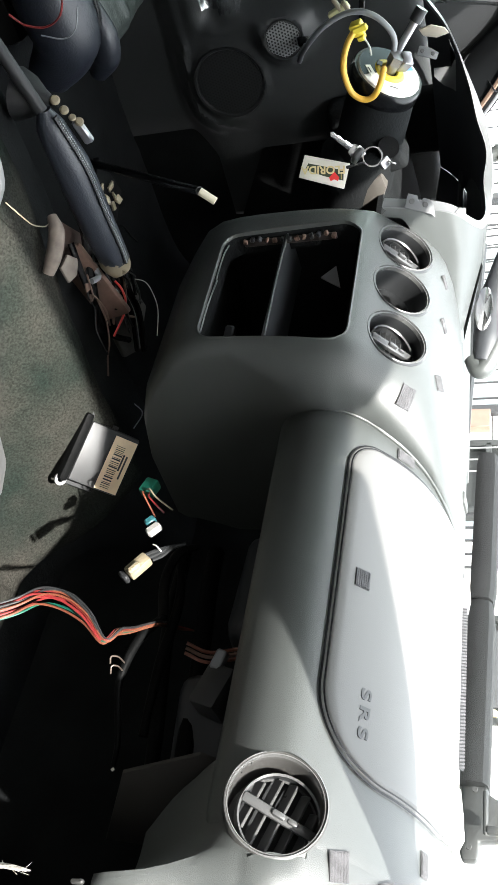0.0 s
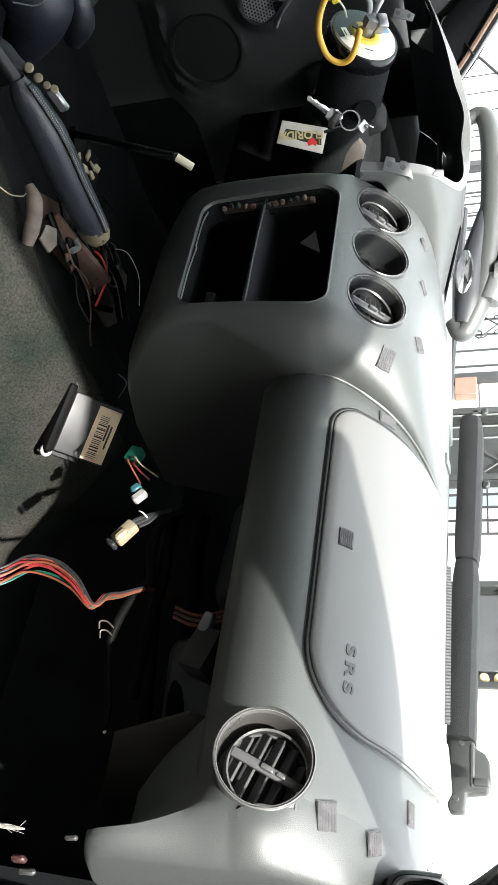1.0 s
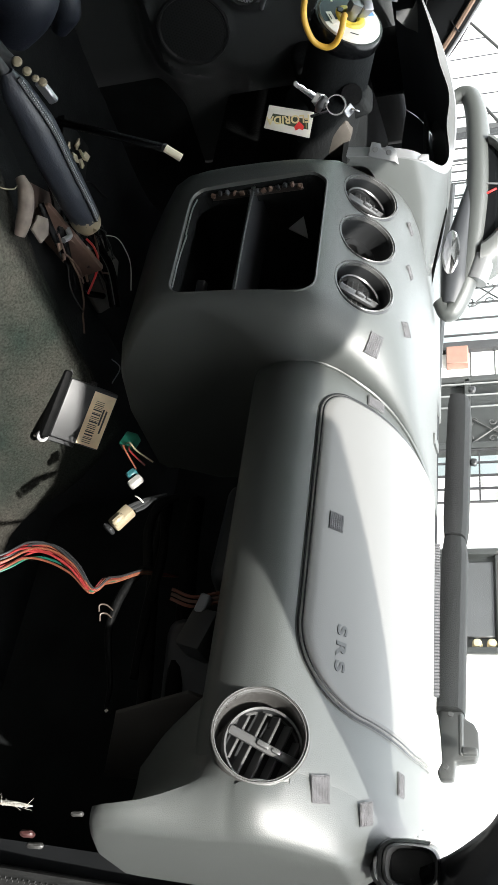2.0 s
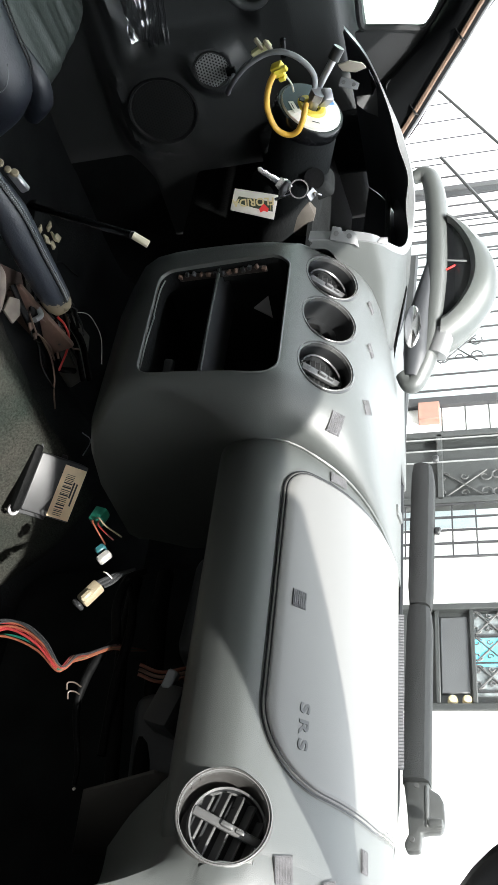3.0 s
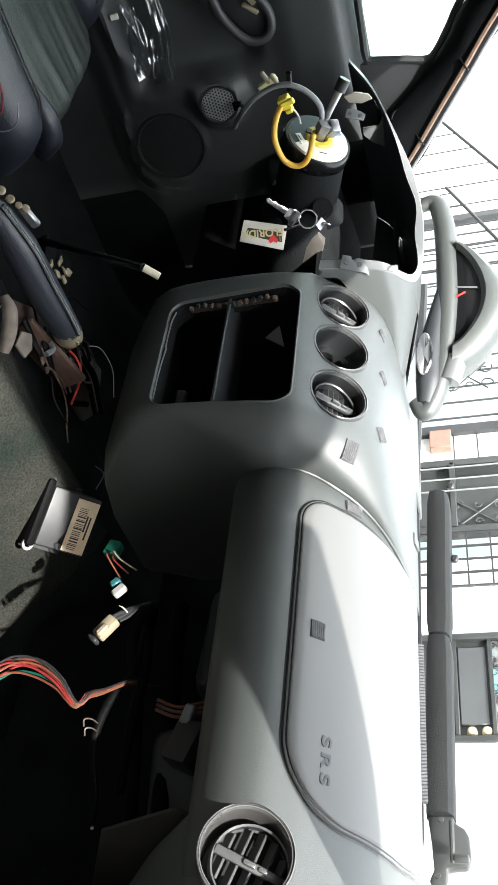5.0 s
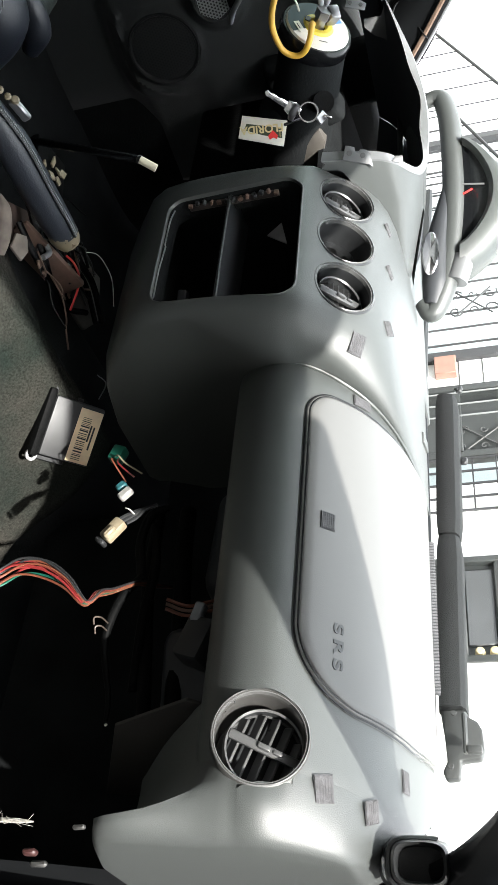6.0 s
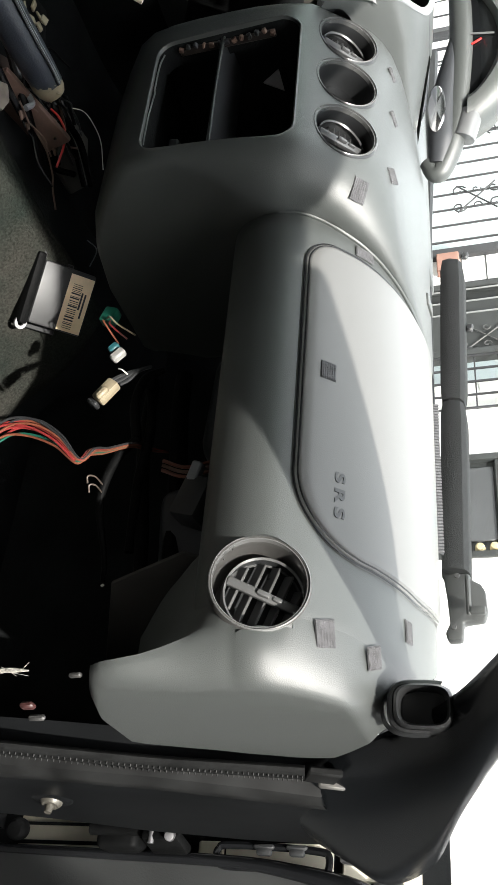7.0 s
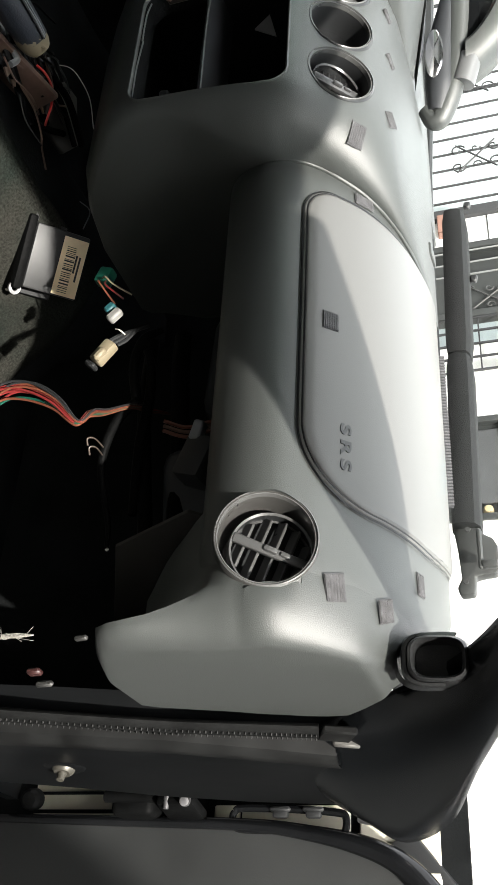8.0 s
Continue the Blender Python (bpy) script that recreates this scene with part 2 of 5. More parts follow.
for (y0, z0), (y1, z1) in zip(LINE, LINE[1:]):
    LEN.append(LEN[-1] + math.hypot(y1 - y0, z1 - z0))


def on_dash(x, s, lift=0.0):
    """A point of the passenger side's skin: across the car at x, s metres up the section, lifted off it."""
    i = max(0, min(len(LINE) - 2, int(np.searchsorted(LEN, s)) - 1))
    u = (s - LEN[i]) / (LEN[i + 1] - LEN[i])
    (y0, z0), (y1, z1) = LINE[i], LINE[i + 1]
    k = 1 / math.hypot(y1 - y0, z1 - z0)
    ny, nz = -(z1 - z0) * k, (y1 - y0) * k
    x -= 0.07 * max(0.0, min(1.0, (x - 0.50) / 0.15)) ** 2 * max(0.0, min(1.0, (y0 - 0.16) / 0.12))
    back = 0.030 * max(0.0, 1 - (x - 0.140) / 0.055) ** 2 + 0.010 * max(0.0, (x - 0.625) / 0.04) ** 2
    return Vector((x, y0 + u * (y1 - y0) + ny * lift + back, z0 + u * (z1 - z0) + nz * lift - 0.35 * back))


def dash_frame(x, s, lift=0.0):
    p = on_dash(x, s, lift)
    up = on_dash(x, s + 0.004, lift) - on_dash(x, s - 0.004, lift)
    return basis(p, (on_dash(x + 0.004, s, lift) - on_dash(x - 0.004, s, lift)), up)


def passenger_skin():
    bm = bmesh.new()
    xs = [0.140, 0.146, 0.153, 0.162, 0.173, 0.186, 0.2] + [0.2 + 0.35 * k / 26 for k in range(1, 27)] + [0.55 + 0.107 * k / 32 for k in range(1, 33)]
    svals = [LEN[-1] * k / 150 for k in range(151)]
    loft(bm, [[on_dash(x, s) for s in svals] for x in xs])
    bmesh.ops.remove_doubles(bm, verts=bm.verts, dist=2e-4)
    return bm


def solid(ob, thick, offset=-1):
    md = ob.modifiers.new("thickness", "SOLIDIFY")
    md.thickness, md.offset = thick, offset
    return ob


# passenger vent opening
PV, PVN = Vector((0.608, 0.0245, 0.913)), Vector((0, -0.945, 0.327))
PVM = facing(PV, PVN)


def open_vent(bm):
    """Takes out the faces behind the passenger vent."""
    inv = PVM.inverted()
    gone = [f for f in bm.faces if (lambda q: math.hypot(q.x, q.y) < .0415 and abs(q.z) < .06)(inv @ f.calc_center_median())]
    bmesh.ops.delete(bm, geom=gone, context="FACES")
    return bm


skin = part("upper_shell", passenger_skin(), DASH, dashboard)
solid(skin, 0.004)
cut(skin, link("hole", rod(PVM @ Vector((0, 0, -.05)), PVM @ Vector((0, 0, .05)), .0415, 56), BLACK))

# end panel below and beside the passenger vent, down to the door jamb
def end_panel():
    """The end towards the door: it takes up the section of the skin, turns the corner and runs down to the jamb."""
    bm = bmesh.new()
    rows = []

    def row_of(z, xi, yi, xf, yf, w, yb, c=.026, e=3.6):
        row = [Vector((xi, yi + .010, z)), Vector((xi + .002, yi + .003, z)), Vector((xi + .005, yi, z))]
        for k in range(1, 23):
            u = k / 22
            row.append(Vector((xi + .005 + (xf - xi - .005) * u, yi + (yf - yi) * u ** e, z)))
        for k in range(1, 8):
            a = radians(90 * k / 7)
            row.append(Vector((xf + w * math.sin(a), yf + c * (1 - math.cos(a)), z)))
        return row + [Vector((xf + w, yf + c + (yb - yf - c) * k / 4, z)) for k in range(1, 5)]

    back = ((.86, .222), (.895, .234), (.915, .237), (.935, .236), (.955, .215), (.975, .190), (.988, .175), (1.03, .20))
    top = [LEN[-1] * k / 130 for k in range(131)]
    for q in top[::-1]:
        p = on_dash(.648, q)
        if p.z < .878 or p.y > .19:
            continue
        xf = .651 - .019 * step(p.z - .878, .042)
        near = on_dash(xf, q).y - .0005
        if p.z < .905:
            near = min(near, .0150 + .018 * (p.z - .850))
        w = .694 - xf - .040 * step(p.z - .975, .055)
        yb = float(np.interp(p.z, [b[0] for b in back], [b[1] for b in back]))
        if p.z < .905:
            rows.append(row_of(p.z, .562 + .050 * step(p.z - .884, .021), on_dash(.60, q).y + .0014, xf, near, w, max(yb, near + .05)))
        else:
            at = on_dash(xf, q)
            rows.append(row_of(p.z, at.x - .020, at.y + .0010, at.x, near, w, max(yb, near + .05), .026, 1))
    for z, yi, yf, yb, x0, xf in ((.870, .0275, .0154, .226, .560, .651), (.862, .0340, .0152, .224, .559, .654), (.850, .0460, .0146, .22, .559, .659), (.836, .060, .0132, .214, .562, .665), (.82, .076, .0105, .208, .568, .671), (.803, .094, .008, .203, .572, .675),
                                  (.788, .112, .009, .198, .576, .677), (.774, .131, .018, .193, .580, .677), (.760, .150, .047, .188, .585, .675), (.748, .165, .087, .18, .59, .672)):
        rows.append(row_of(z, x0, yi, xf, yf, .694 - xf, yb))
    loft(bm, rows)
    inv = PVM.inverted()
    for v in bm.verts:
        q = inv @ v.co
        far = math.hypot(q.x, q.y)
        if far < .062 and q.z > -.03:
            q.z = min(q.z, .0046 + .9 * max(0.0, far - .0445))
            v.co = PVM @ q
    return bm


lower_end = part("end_panel", open_vent(end_panel()), DASH, dashboard, "dusty brownish grey lower end panel")


# airbag lid, set into the skin with a narrow gap
def patch(x0, x1, s0, s1, radii, lift, edge, drop):
    """A rounded rectangle lying on the skin, with its own radius at each corner; its border bends down by drop over edge metres."""
    bm = bmesh.new()
    r00, r10, r11, r01 = radii

    def limits(x, inset):
        """The lower and upper end of the outline at x."""
        lo, hi = s0 + inset, s1 - inset
        out = []
        for left, right, end, sign in ((r00, r10, lo, 1), (r01, r11, hi, -1)):
            rl, rr = max(.003, left - inset), max(.003, right - inset)
            d = 0.0
            if x < x0 + inset + rl:
                k = min(rl, x0 + inset + rl - x)
                d = rl - math.sqrt(max(0, rl * rl - k * k))
            if x > x1 - inset - rr:
                k = min(rr, x - (x1 - inset - rr))
                d = rr - math.sqrt(max(0, rr * rr - k * k))
            out.append(end + sign * d)
        return out

    def xs(inset):
        a, b, n = x0 + inset, x1 - inset, 70
        return [a + (b - a) * (0.5 - 0.5 * math.cos(math.pi * k / n)) for k in range(n + 1)]

    def side(x, inset, down, up):
        lo, hi = limits(x, inset)
        q = [(x, lo + (hi - lo) * k / 24, down) for k in range(1, 24)]
        return q if up else q[::-1]

    rings = []
    for inset, down in ((0, drop), (edge * .3, drop * .35), (edge, 0)):
        low = [(x, limits(x, inset)[0], down) for x in xs(inset)]
        top = [(x, limits(x, inset)[1], down) for x in xs(inset)]
        rings.append(low + side(x1 - inset, inset, down, True) + top[::-1] + side(x0 + inset, inset, down, False))
    loft(bm, [[on_dash(x, q, lift - d) for x, q, d in ring] for ring in rings], True)
    n = 26
    inner = []
    for x in xs(edge):
        lo, hi = limits(x, edge)
        inner.append([on_dash(x, lo + (hi - lo) * k / n, lift) for k in range(n + 1)])
    loft(bm, inner)
    bmesh.ops.remove_doubles(bm, verts=bm.verts, dist=4e-5)
    return bm


part("lid_flange", patch(.2092, .5748, .1327, .4015, (.036, .080, .02, .02), 0.0014, .0022, 0.0016), DASH, dashboard, "raised flange round the airbag lid")
part("lid_gap", patch(.2105, .5735, .1340, .400, (.034, .078, .02, .02), 0.0019, .0006, 0.0004), GLOSS, dashboard, "dark gap round the airbag lid")
part("lid_rim", patch(.2120, .5720, .1355, .3987, (.0325, .076, .02, .02), 0.0030, .0022, 0.0024), LID, dashboard)
part("lid_groove", patch(.2142, .5698, .1377, .3968, (.0312, .075, .02, .02), 0.0034, .0005, 0.0002), GLOSS, dashboard, "dark groove inside the lid's rim")
airbag_lid = part("airbag_lid", patch(.2150, .5690, .1385, .396, (.0305, .074, .02, .02), 0.0046, .0032, 0.0024), LID, dashboard, "smooth light grey airbag lid with embossed letters")


def letters(text, size, m, depth, bold=0.0):
    cu = bpy.data.curves.new("letters", "FONT")
    cu.offset = bold
    cu.body, cu.size, cu.extrude = text, size, depth
    cu.align_x = cu.align_y = "CENTER"
    ob = bpy.data.objects.new("letters", cu)
    scene.collection.objects.link(ob)
    me = bpy.data.meshes.new_from_object(ob.evaluated_get(bpy.context.evaluated_depsgraph_get()))
    bpy.data.objects.remove(ob)
    bpy.data.curves.remove(cu)
    bm = bmesh.new()
    bm.from_mesh(me)
    bpy.data.meshes.remove(me)
    bm.transform(m)
    return bm


# Darker than the lid, in place of the shading on the raised letters.
GREYL = mat("letter_grey", (0.035, 0.036, 0.038), 0.5)
for k, ch in enumerate("SRS"):
    part("letter", letters(ch, 0.0240, dash_frame(.4955 + .0180 * k, .1795, .0048) @ Matrix.Diagonal((1, .62, 1, 1)), 0.0005, 0.0007), GREYL, airbag_lid, smooth=False)


ARCH = ((.175, .1026), (.174, .1281), (.176, .1519), (.183, .1775), (.189, .2104), (.195, .2526), (.203, .3034), (.208, .3777))
part("arch_seam", tube([on_dash(x, q, .0012) for x, q in ARCH], [.0008, .0018, .0024, .0026, .0026, .0024, .0020, .0016], 8, 6), DASH, dashboard)

def velcro(m, w, h):
    """A thin square with frayed edges and a woven, ribbed face."""
    bm, rows = bmesh.new(), []
    for i in range(15):
        u = -1 + 2 * i / 14
        row = []
        for j in range(29):
            v = -1 + 2 * j / 28
            fray = 1 + .035 * noise.noise((u * 4 + w * 900, v * 4, h * 700))
            edge = max(abs(u), abs(v)) > .99
            row.append(m @ Vector((u * w * .5 * fray, v * h * .5 * fray, -.0006 if edge else .0005 + .0004 * (j % 4 < 2) + .0003 * noise.noise((u * 9, v * 9, w * 500)))))
        rows.append(row)
    return loft(bm, rows)


for x, s, w, h, tilt, lift in ((.381, .164, .021, .017, 0, .0052), (.1995, .208, .014, .027, 6, .0016), (.644, .172, .024, .019, 8, .0025), (.650, .224, .02, .017, 10, .0045), (.606, .286, .022, .014, 4, .001), (.155, .335, .022, .014, 0, .001)):
    part("velcro_patch", velcro(dash_frame(x, s, lift) @ pose(0, 0, 0, 0, 0, tilt), w, h), VELCRO, dashboard, "frayed grey velcro square")
part("dash_top_tab", box((.016, .05, .006), pose(.11, .27, 1.036, 0, 0, 20), .002), DASH, dashboard)


# centre stack; ENDS: height, and where its side meets the passenger side's arch
ENDS = ((.82, .133, -.0315), (.84, .149, -.008), (.86, .162, .008), (.88, .169, .012), (.9054, .175, .0139), (.9284, .174, .0248), (.948, .176, .0377), (.968, .183, .0527), (.989, .189, .077), (1.0085, .195, .1141), (1.0238, .203, .1625), (1.0344, .208, .2359), (1.036, .208, .25))


def stack():
    """Sections of the centre stack, level by level: half widths, front edge and depth."""
    bm = bmesh.new()
    rows = []
    #        z     front   xl     xr    back   r
    levels = ((.640, .130, -.112, .120, .27, .025), (.652, .070, -.113, .122, .28, .025), (.668, .032, -.115, .124, .28, .025), (.70, -.010, -.120, .127, .29, .024), (.725, -.038, -.126, .129, .30, .022), (.745, -.047, -.130, .130, .30, .020),
              (.77, -.0505, -.1305, .131, .30, .020), (.80, -.0515, -.131, .133, .30, .020), (.84, -.0515, -.131, .135, .30, .020), (.88, -.050, -.131, .137, .30, .021), (.905, -.0477, -.130, .139, .30, .022), (.916, -.0463, -.129, .140, .30, .023), (.925, -.0438, -.127, .1405, .30, .024), (.933, -.0403, -.125, .141, .30, .024),
              (.941, -.0352, -.126, .142, .30, .026), (.95, -.0275, -.127, .144, .30, .028), (.96, -.0185, -.127, .146, .30, .03), (.975, -.007, -.127, .149, .30, .035), (.99, .005, -.126, .152, .30, .042), (1.003, .017, -.124, .154, .30, .05), (1.014, .031, -.121, .154, .30, .06),
              (1.023, .050, -.117, .152, .30, .07), (1.030, .080, -.112, .148, .30, .075), (1.034, .125, -.108, .140, .30, .07), (1.036, .18, -.10, .128, .30, .05))
    for z, yf, xl, xr, yb, r in levels:
        rl = .028 - .016 * step(z - .915, .03)
        row = [Vector((xl, yb, z)), Vector((xl, (yb + yf + rl) / 2, z))]
        for k in range(9):
            a = radians(180 + 90 * k / 8)
            row.append(Vector((xl + rl + rl * math.cos(a), yf + rl + rl * math.sin(a), z)))
        x0 = xr - r
        row += [Vector((xl + rl + (x0 - xl - rl) * k / 6, yf, z)) for k in range(1, 6)]
        xa, ya = (float(np.interp(z, [e[0] for e in ENDS], [e[k] for e in ENDS])) for k in (1, 2))
        if z < .82:
            xa, ya = xr, yf + r
        for k in range(15):
            a = radians(90 * k / 14)
            row.append(Vector((x0 + (xa - x0) * math.sin(a), yf + (ya - yf) * (1 - math.cos(a)), z)))
        row += [Vector((xa, (max(yb, ya + .04) + ya) / 2, z)), Vector((xa, max(yb, ya + .04), z))]
        rows.append(row)
    loft(bm, rows)
    top = [bm.verts.new(v) for v in rows[-1]]
    bm.faces.new(top)
    bmesh.ops.remove_doubles(bm, verts=bm.verts, dist=1e-5)
    return bm


centre = part("centre_console", stack(), DASH, dashboard, "grey centre console with an empty radio opening", sharp=75)
solid(centre, 0.004)


def rounded(w0, w1, h, r, depth, m):
    """A prism with a trapezoid outline and rounded corners, as a cutter."""
    pts = []
    for cx, cy, a0 in ((w1 / 2, h / 2, 0), (-w1 / 2, h / 2, 90), (-w0 / 2, -h / 2, 180), (w0 / 2, -h / 2, 270)):
        for k in range(6):
            a = radians(a0 + 90 * k / 5)
            pts.append((cx - math.copysign(r, cx) + r * math.cos(a), cy - math.copysign(r, cy) + r * math.sin(a)))
    return plate(pts, depth, m)


cutters = [link("hole", rounded(.192, .213, .174, .022, .12, basis((0.0205, -0.12, 0.844), (1, 0, 0), (0, 0, 1))), BLACK)]
VN = Vector((0, -0.8, 0.6))
for vx in (-.078, .002, .085):
    vm = facing((vx, 0.0, 0.979), VN)
    cutters.append(link("hole", rod(vm @ Vector((0, 0, -.045)), vm @ Vector((0, 0, .05)), 0.0365, 40), BLACK))
cut(centre, *cutters)

# vents
def louvre_vent(m, r, parent, vanes, bars, tilt, lean, label, vane_mat, bar_mat, sunk=.014, small=.86, shift=(0, 0), bowl=GLOSS, flange=1.15, turn=30, chord=.012, thick=.0022):
    """A round vent: bright bezel ring, dark throat and a tilted louvre with vanes."""
    vent = part("air_vent", lathe([(r * flange, -.003), (r * (1 + .77 * (flange - 1)), .0020), (r * (1 + .47 * (flange - 1)), .0036), (r * 1.0, .0035), (r * .965, .0005), (r * .95, -.010), (r * .93, -.034), (r * .9, -.05), (0.001, -.05)], m, 48), bowl, parent, label)
    part("bezel", lathe([(r * 1.045, .0012), (r * 1.038, .0042), (r * 1.02, .0048), (r * 1.01, .0030)], m, 56), BEZEL, vent)
    part("bezel", lathe([(r * .995, .0016), (r * .985, .0034), (r * .965, .0032), (r * .955, -.0020)], m, 56), BEZEL, vent)
    if not vanes:
        part("inner_ring", lathe([(r * .74, -.033), (r * .74, -.027), (r * .68, -.025), (r * .66, -.033)], m, 40), BLACK, vent)
        return vent
    k = m @ Matrix.Translation((*shift, -sunk)) @ pose(0, 0, 0, tilt, 0, 0) @ pose(0, 0, 0, 0, 0, lean)
    ir = r * small
    part("louvre_back", lathe([(0, -.020), (ir * .98, -.018), (ir * 1.0, -.004)], k, 32), BLACK, vent)
    part("louvre_ring", lathe([(ir * .93, -.012), (ir * 1.0, -.012), (ir * 1.02, -.002), (ir * .98, .003), (ir * .93, .0015)], k, 40), bar_mat, vent)
    for i in range(vanes):
        x = ir * (-0.72 + 1.44 * i / (vanes - 1))
        half = math.sqrt(max(1e-6, (ir * .93) ** 2 - x * x))
        part("vane", box((thick, 2 * half, chord), k @ pose(x, 0, -.009, 0, turn, 0), .0007, 1), vane_mat, vent)
    for y, w in bars:
        half = math.sqrt((ir * .95) ** 2 - y * y)
        part("louvre_bar", box((2 * half, w, .007), k @ pose(0, y, .0005, 12, 0, 0), .002, 2), bar_mat, vent)
    part("thumb_tab", box((.012, .005, .006), k @ pose(-.001, bars[0][0], .0045), .0018, 2), bar_mat, vent)
    part("thumb_tab", box((.009, .004, .005), k @ pose(.012, bars[0][0], .004), .0018, 2), bar_mat, vent)
    return vent


for vx, full in ((-.078, True), (.002, False), (.085, True)):
    vm = facing((vx, -0.001, 0.978), VN)
    louvre_vent(vm, .0370, dashboard, 7 if full else 0, ((0, .0095),), -10, 90, "round air vent with silver grey louvre" if full else "empty round vent opening without louvre", mat("vane_dark", (.030, .031, .032), .4), mat("bar_grey", (.050, .051, .052), .28), .013, .84, (.003, .002), mat("vent_bowl", (.017, .018, .019), .36), 1.11, 35, .009, .0018)
VANEG = mat("vane_grey", (.060, .061, .061), .3, var=.1, scale=20)
louvre_vent(PVM @ Matrix.Translation((0, 0, .0022)), .0412, dashboard, 5, ((0, .0085),), -4, 71, "round passenger air vent with slanted silver vanes", VANEG, VANEG, .018, .87, (.004, .005), mat("bowl_grey", (.046, .045, .043), .34), 1.07, 40, .0105, .0030)

# rounded lip of the radio opening, and the bay behind it
FRONT = ((.74, -.047), (.77, -.0505), (.84, -.0515), (.88, -.050), (.91, -.047), (.93, -.042))
def opening_ring(grow, deep):
    """The radio opening's outline, grown by so much and set so deep."""
    ring = []
    for cx, cz, a0 in ((.105, .909, 0), (-.064, .909, 90), (-.0535, .779, 180), (.0945, .779, 270)):
        for k in range(7):
            a = radians(a0 + 15 * k)
            x, z = cx + (.022 + grow) * math.cos(a), cz + (.022 + grow) * math.sin(a)
            ring.append(Vector((x, float(np.interp(z, [q[0] for q in FRONT], [q[1] for q in FRONT])) + deep, z)))
    return ring


part("opening_lip", loft(bmesh.new(), [opening_ring(*q) for q in ((.0030, .0010), (.0016, -.0005), (.0004, -.0003), (-.0006, .0012), (-.0010, .0040))], True), DASH, dashboard, "rounded lip of the radio opening")
# Inner wall behind the lip, blackened to stand in for shade.
part("opening_shade_wall", loft(bmesh.new(), [opening_ring(*q) for q in ((-.0010, .0040), (-.0005, .0160), (-.0008, .0320))], True), UNDER, dashboard)
# Lit edge of the dark shelf, put in by a lighter colour.
part("shelf_lit_edge", tube([(-.088, -.040, .837), (.01, -.041, .836), (.110, -.040, .837)], .0014, 6), DASH, dashboard)
# The bay is blackened likewise, in place of shade.
bay = part("radio_bay", box((.222, .18, .176), pose(.012, .062, .836)), UNDER, dashboard)
bmesh_tmp = bmesh.new()
bmesh_tmp.from_mesh(bay.data)
bmesh.ops.delete(bmesh_tmp, geom=[f for f in bmesh_tmp.faces if f.normal.y < -0.9], context="FACES")
bmesh_tmp.to_mesh(bay.data)
bmesh_tmp.free()
part("shelf", box((.216, .07, .0022), pose(.010, -.006, .836, 3, 0, 0), .0006, 1), CAVITY, dashboard, "thin grey divider shelf in the radio opening")
part("side_bracket", box((.003, .010, .12), pose(-.073, -.036, .840), .001, 1), mat("rusty_bracket", (.022, .016, .013), .7, var=.5, scale=90), dashboard, "rusty brown bracket with clips")
random.seed(21)
for k in range(13):
    z = .783 + .0095 * k
    part("bracket_clip", box((.004 + .003 * random.random(), .006, .003 + .004 * random.random()), pose(-.072 + .002 * random.random(), -.042 + .004 * random.random(), z, random.uniform(-25, 25), random.uniform(-20, 20), random.uniform(-20, 20)), .0008, 1), (BROWNM, BLACK, CAVITY, BROWNM)[k % 4], dashboard)
part("duct_flap", plate([(-.097, .892), (-.053, .902), (-.076, .874)], .002, basis((.012, .020, -.004), (1, 0, 0), (0, 0, 1))), mat("flap_grey", (.30, .30, .30), .5), dashboard, "small grey triangular flap")
part("bay_plug", box((.030, .012, .012), pose(.060, .004, .774, 0, 10, 30), .002, 1), CAVITY, dashboard, "small grey plug lying in the opening")
part("edge_wire", tube([(.100, -.044, .7595), (.06, -.045, .7595), (.030, -.044, .760), (.012, -.046, .7625), (.0, -.044, .760), (-.040, -.045, .761), (-.062, -.044, .764)], .0009, 6), METAL, dashboard, "thin bright metal strip")

for x, y, z, w, h, n, tw in ((.148, .030, .983, .027, .019, (.45, -.6, .66), 25), (.104, .052, 1.0235, .020, .016, (.1, -.35, .93), 60), (.004, .056, 1.027, .020, .014, (0, -.23, .97), 80), (-.074, .052, 1.0262, .019, .013, (0, -.23, .97), 80)):
    hit, loc, nrm, _i = centre.closest_point_on_mesh(Vector((x, y, z)) + Vector(n).normalized() * .05)
    part("velcro_patch", velcro(facing(loc + nrm * .0003, nrm) @ pose(0, 0, 0, 0, 0, tw - 25), w, h), VELCRO, dashboard, "frayed grey velcro square")


# glovebox cavity: dark beam, ducts and blower behind the missing glovebox
part("cavity_back", box((.54, .004, .42), pose(.41, .34, .66)), UNDER, dashboard, smooth=False)
part("cavity_top", box((.50, .28, .004), pose(.43, .22, .875)), UNDER, dashboard, smooth=False)
part("cross_beam", tube([(.24, .20, .740), (.31, .18, .750), (.43, .17, .765), (.50, .165, .770), (.545, .17, .772)], .011, 12), LOOMB, dashboard, "black steel cross beam under the dashboard")
part("lower_rail", tube([(.25, .19, .705), (.36, .17, .715), (.49, .16, .735), (.545, .16, .742)], .008, 10), LOOMB, dashboard)
part("blower_box", box((.12, .13, .10), pose(.475, .22, .80, 0, 0, 12), .02, 3), CAVITY, dashboard, "dark grey blower housing")
part("actuator", box((.05, .04, .035), pose(.455, .145, .80, 10, 20, 0), .006, 2), mat("grey_actuator", (.022, .023, .024), .6), dashboard, "grey actuator motor with a connector")
part("actuator_plug", box((.022, .014, .012), pose(.425, .13, .80, 0, 20, 10), .002, 1), GREYC, dashboard)
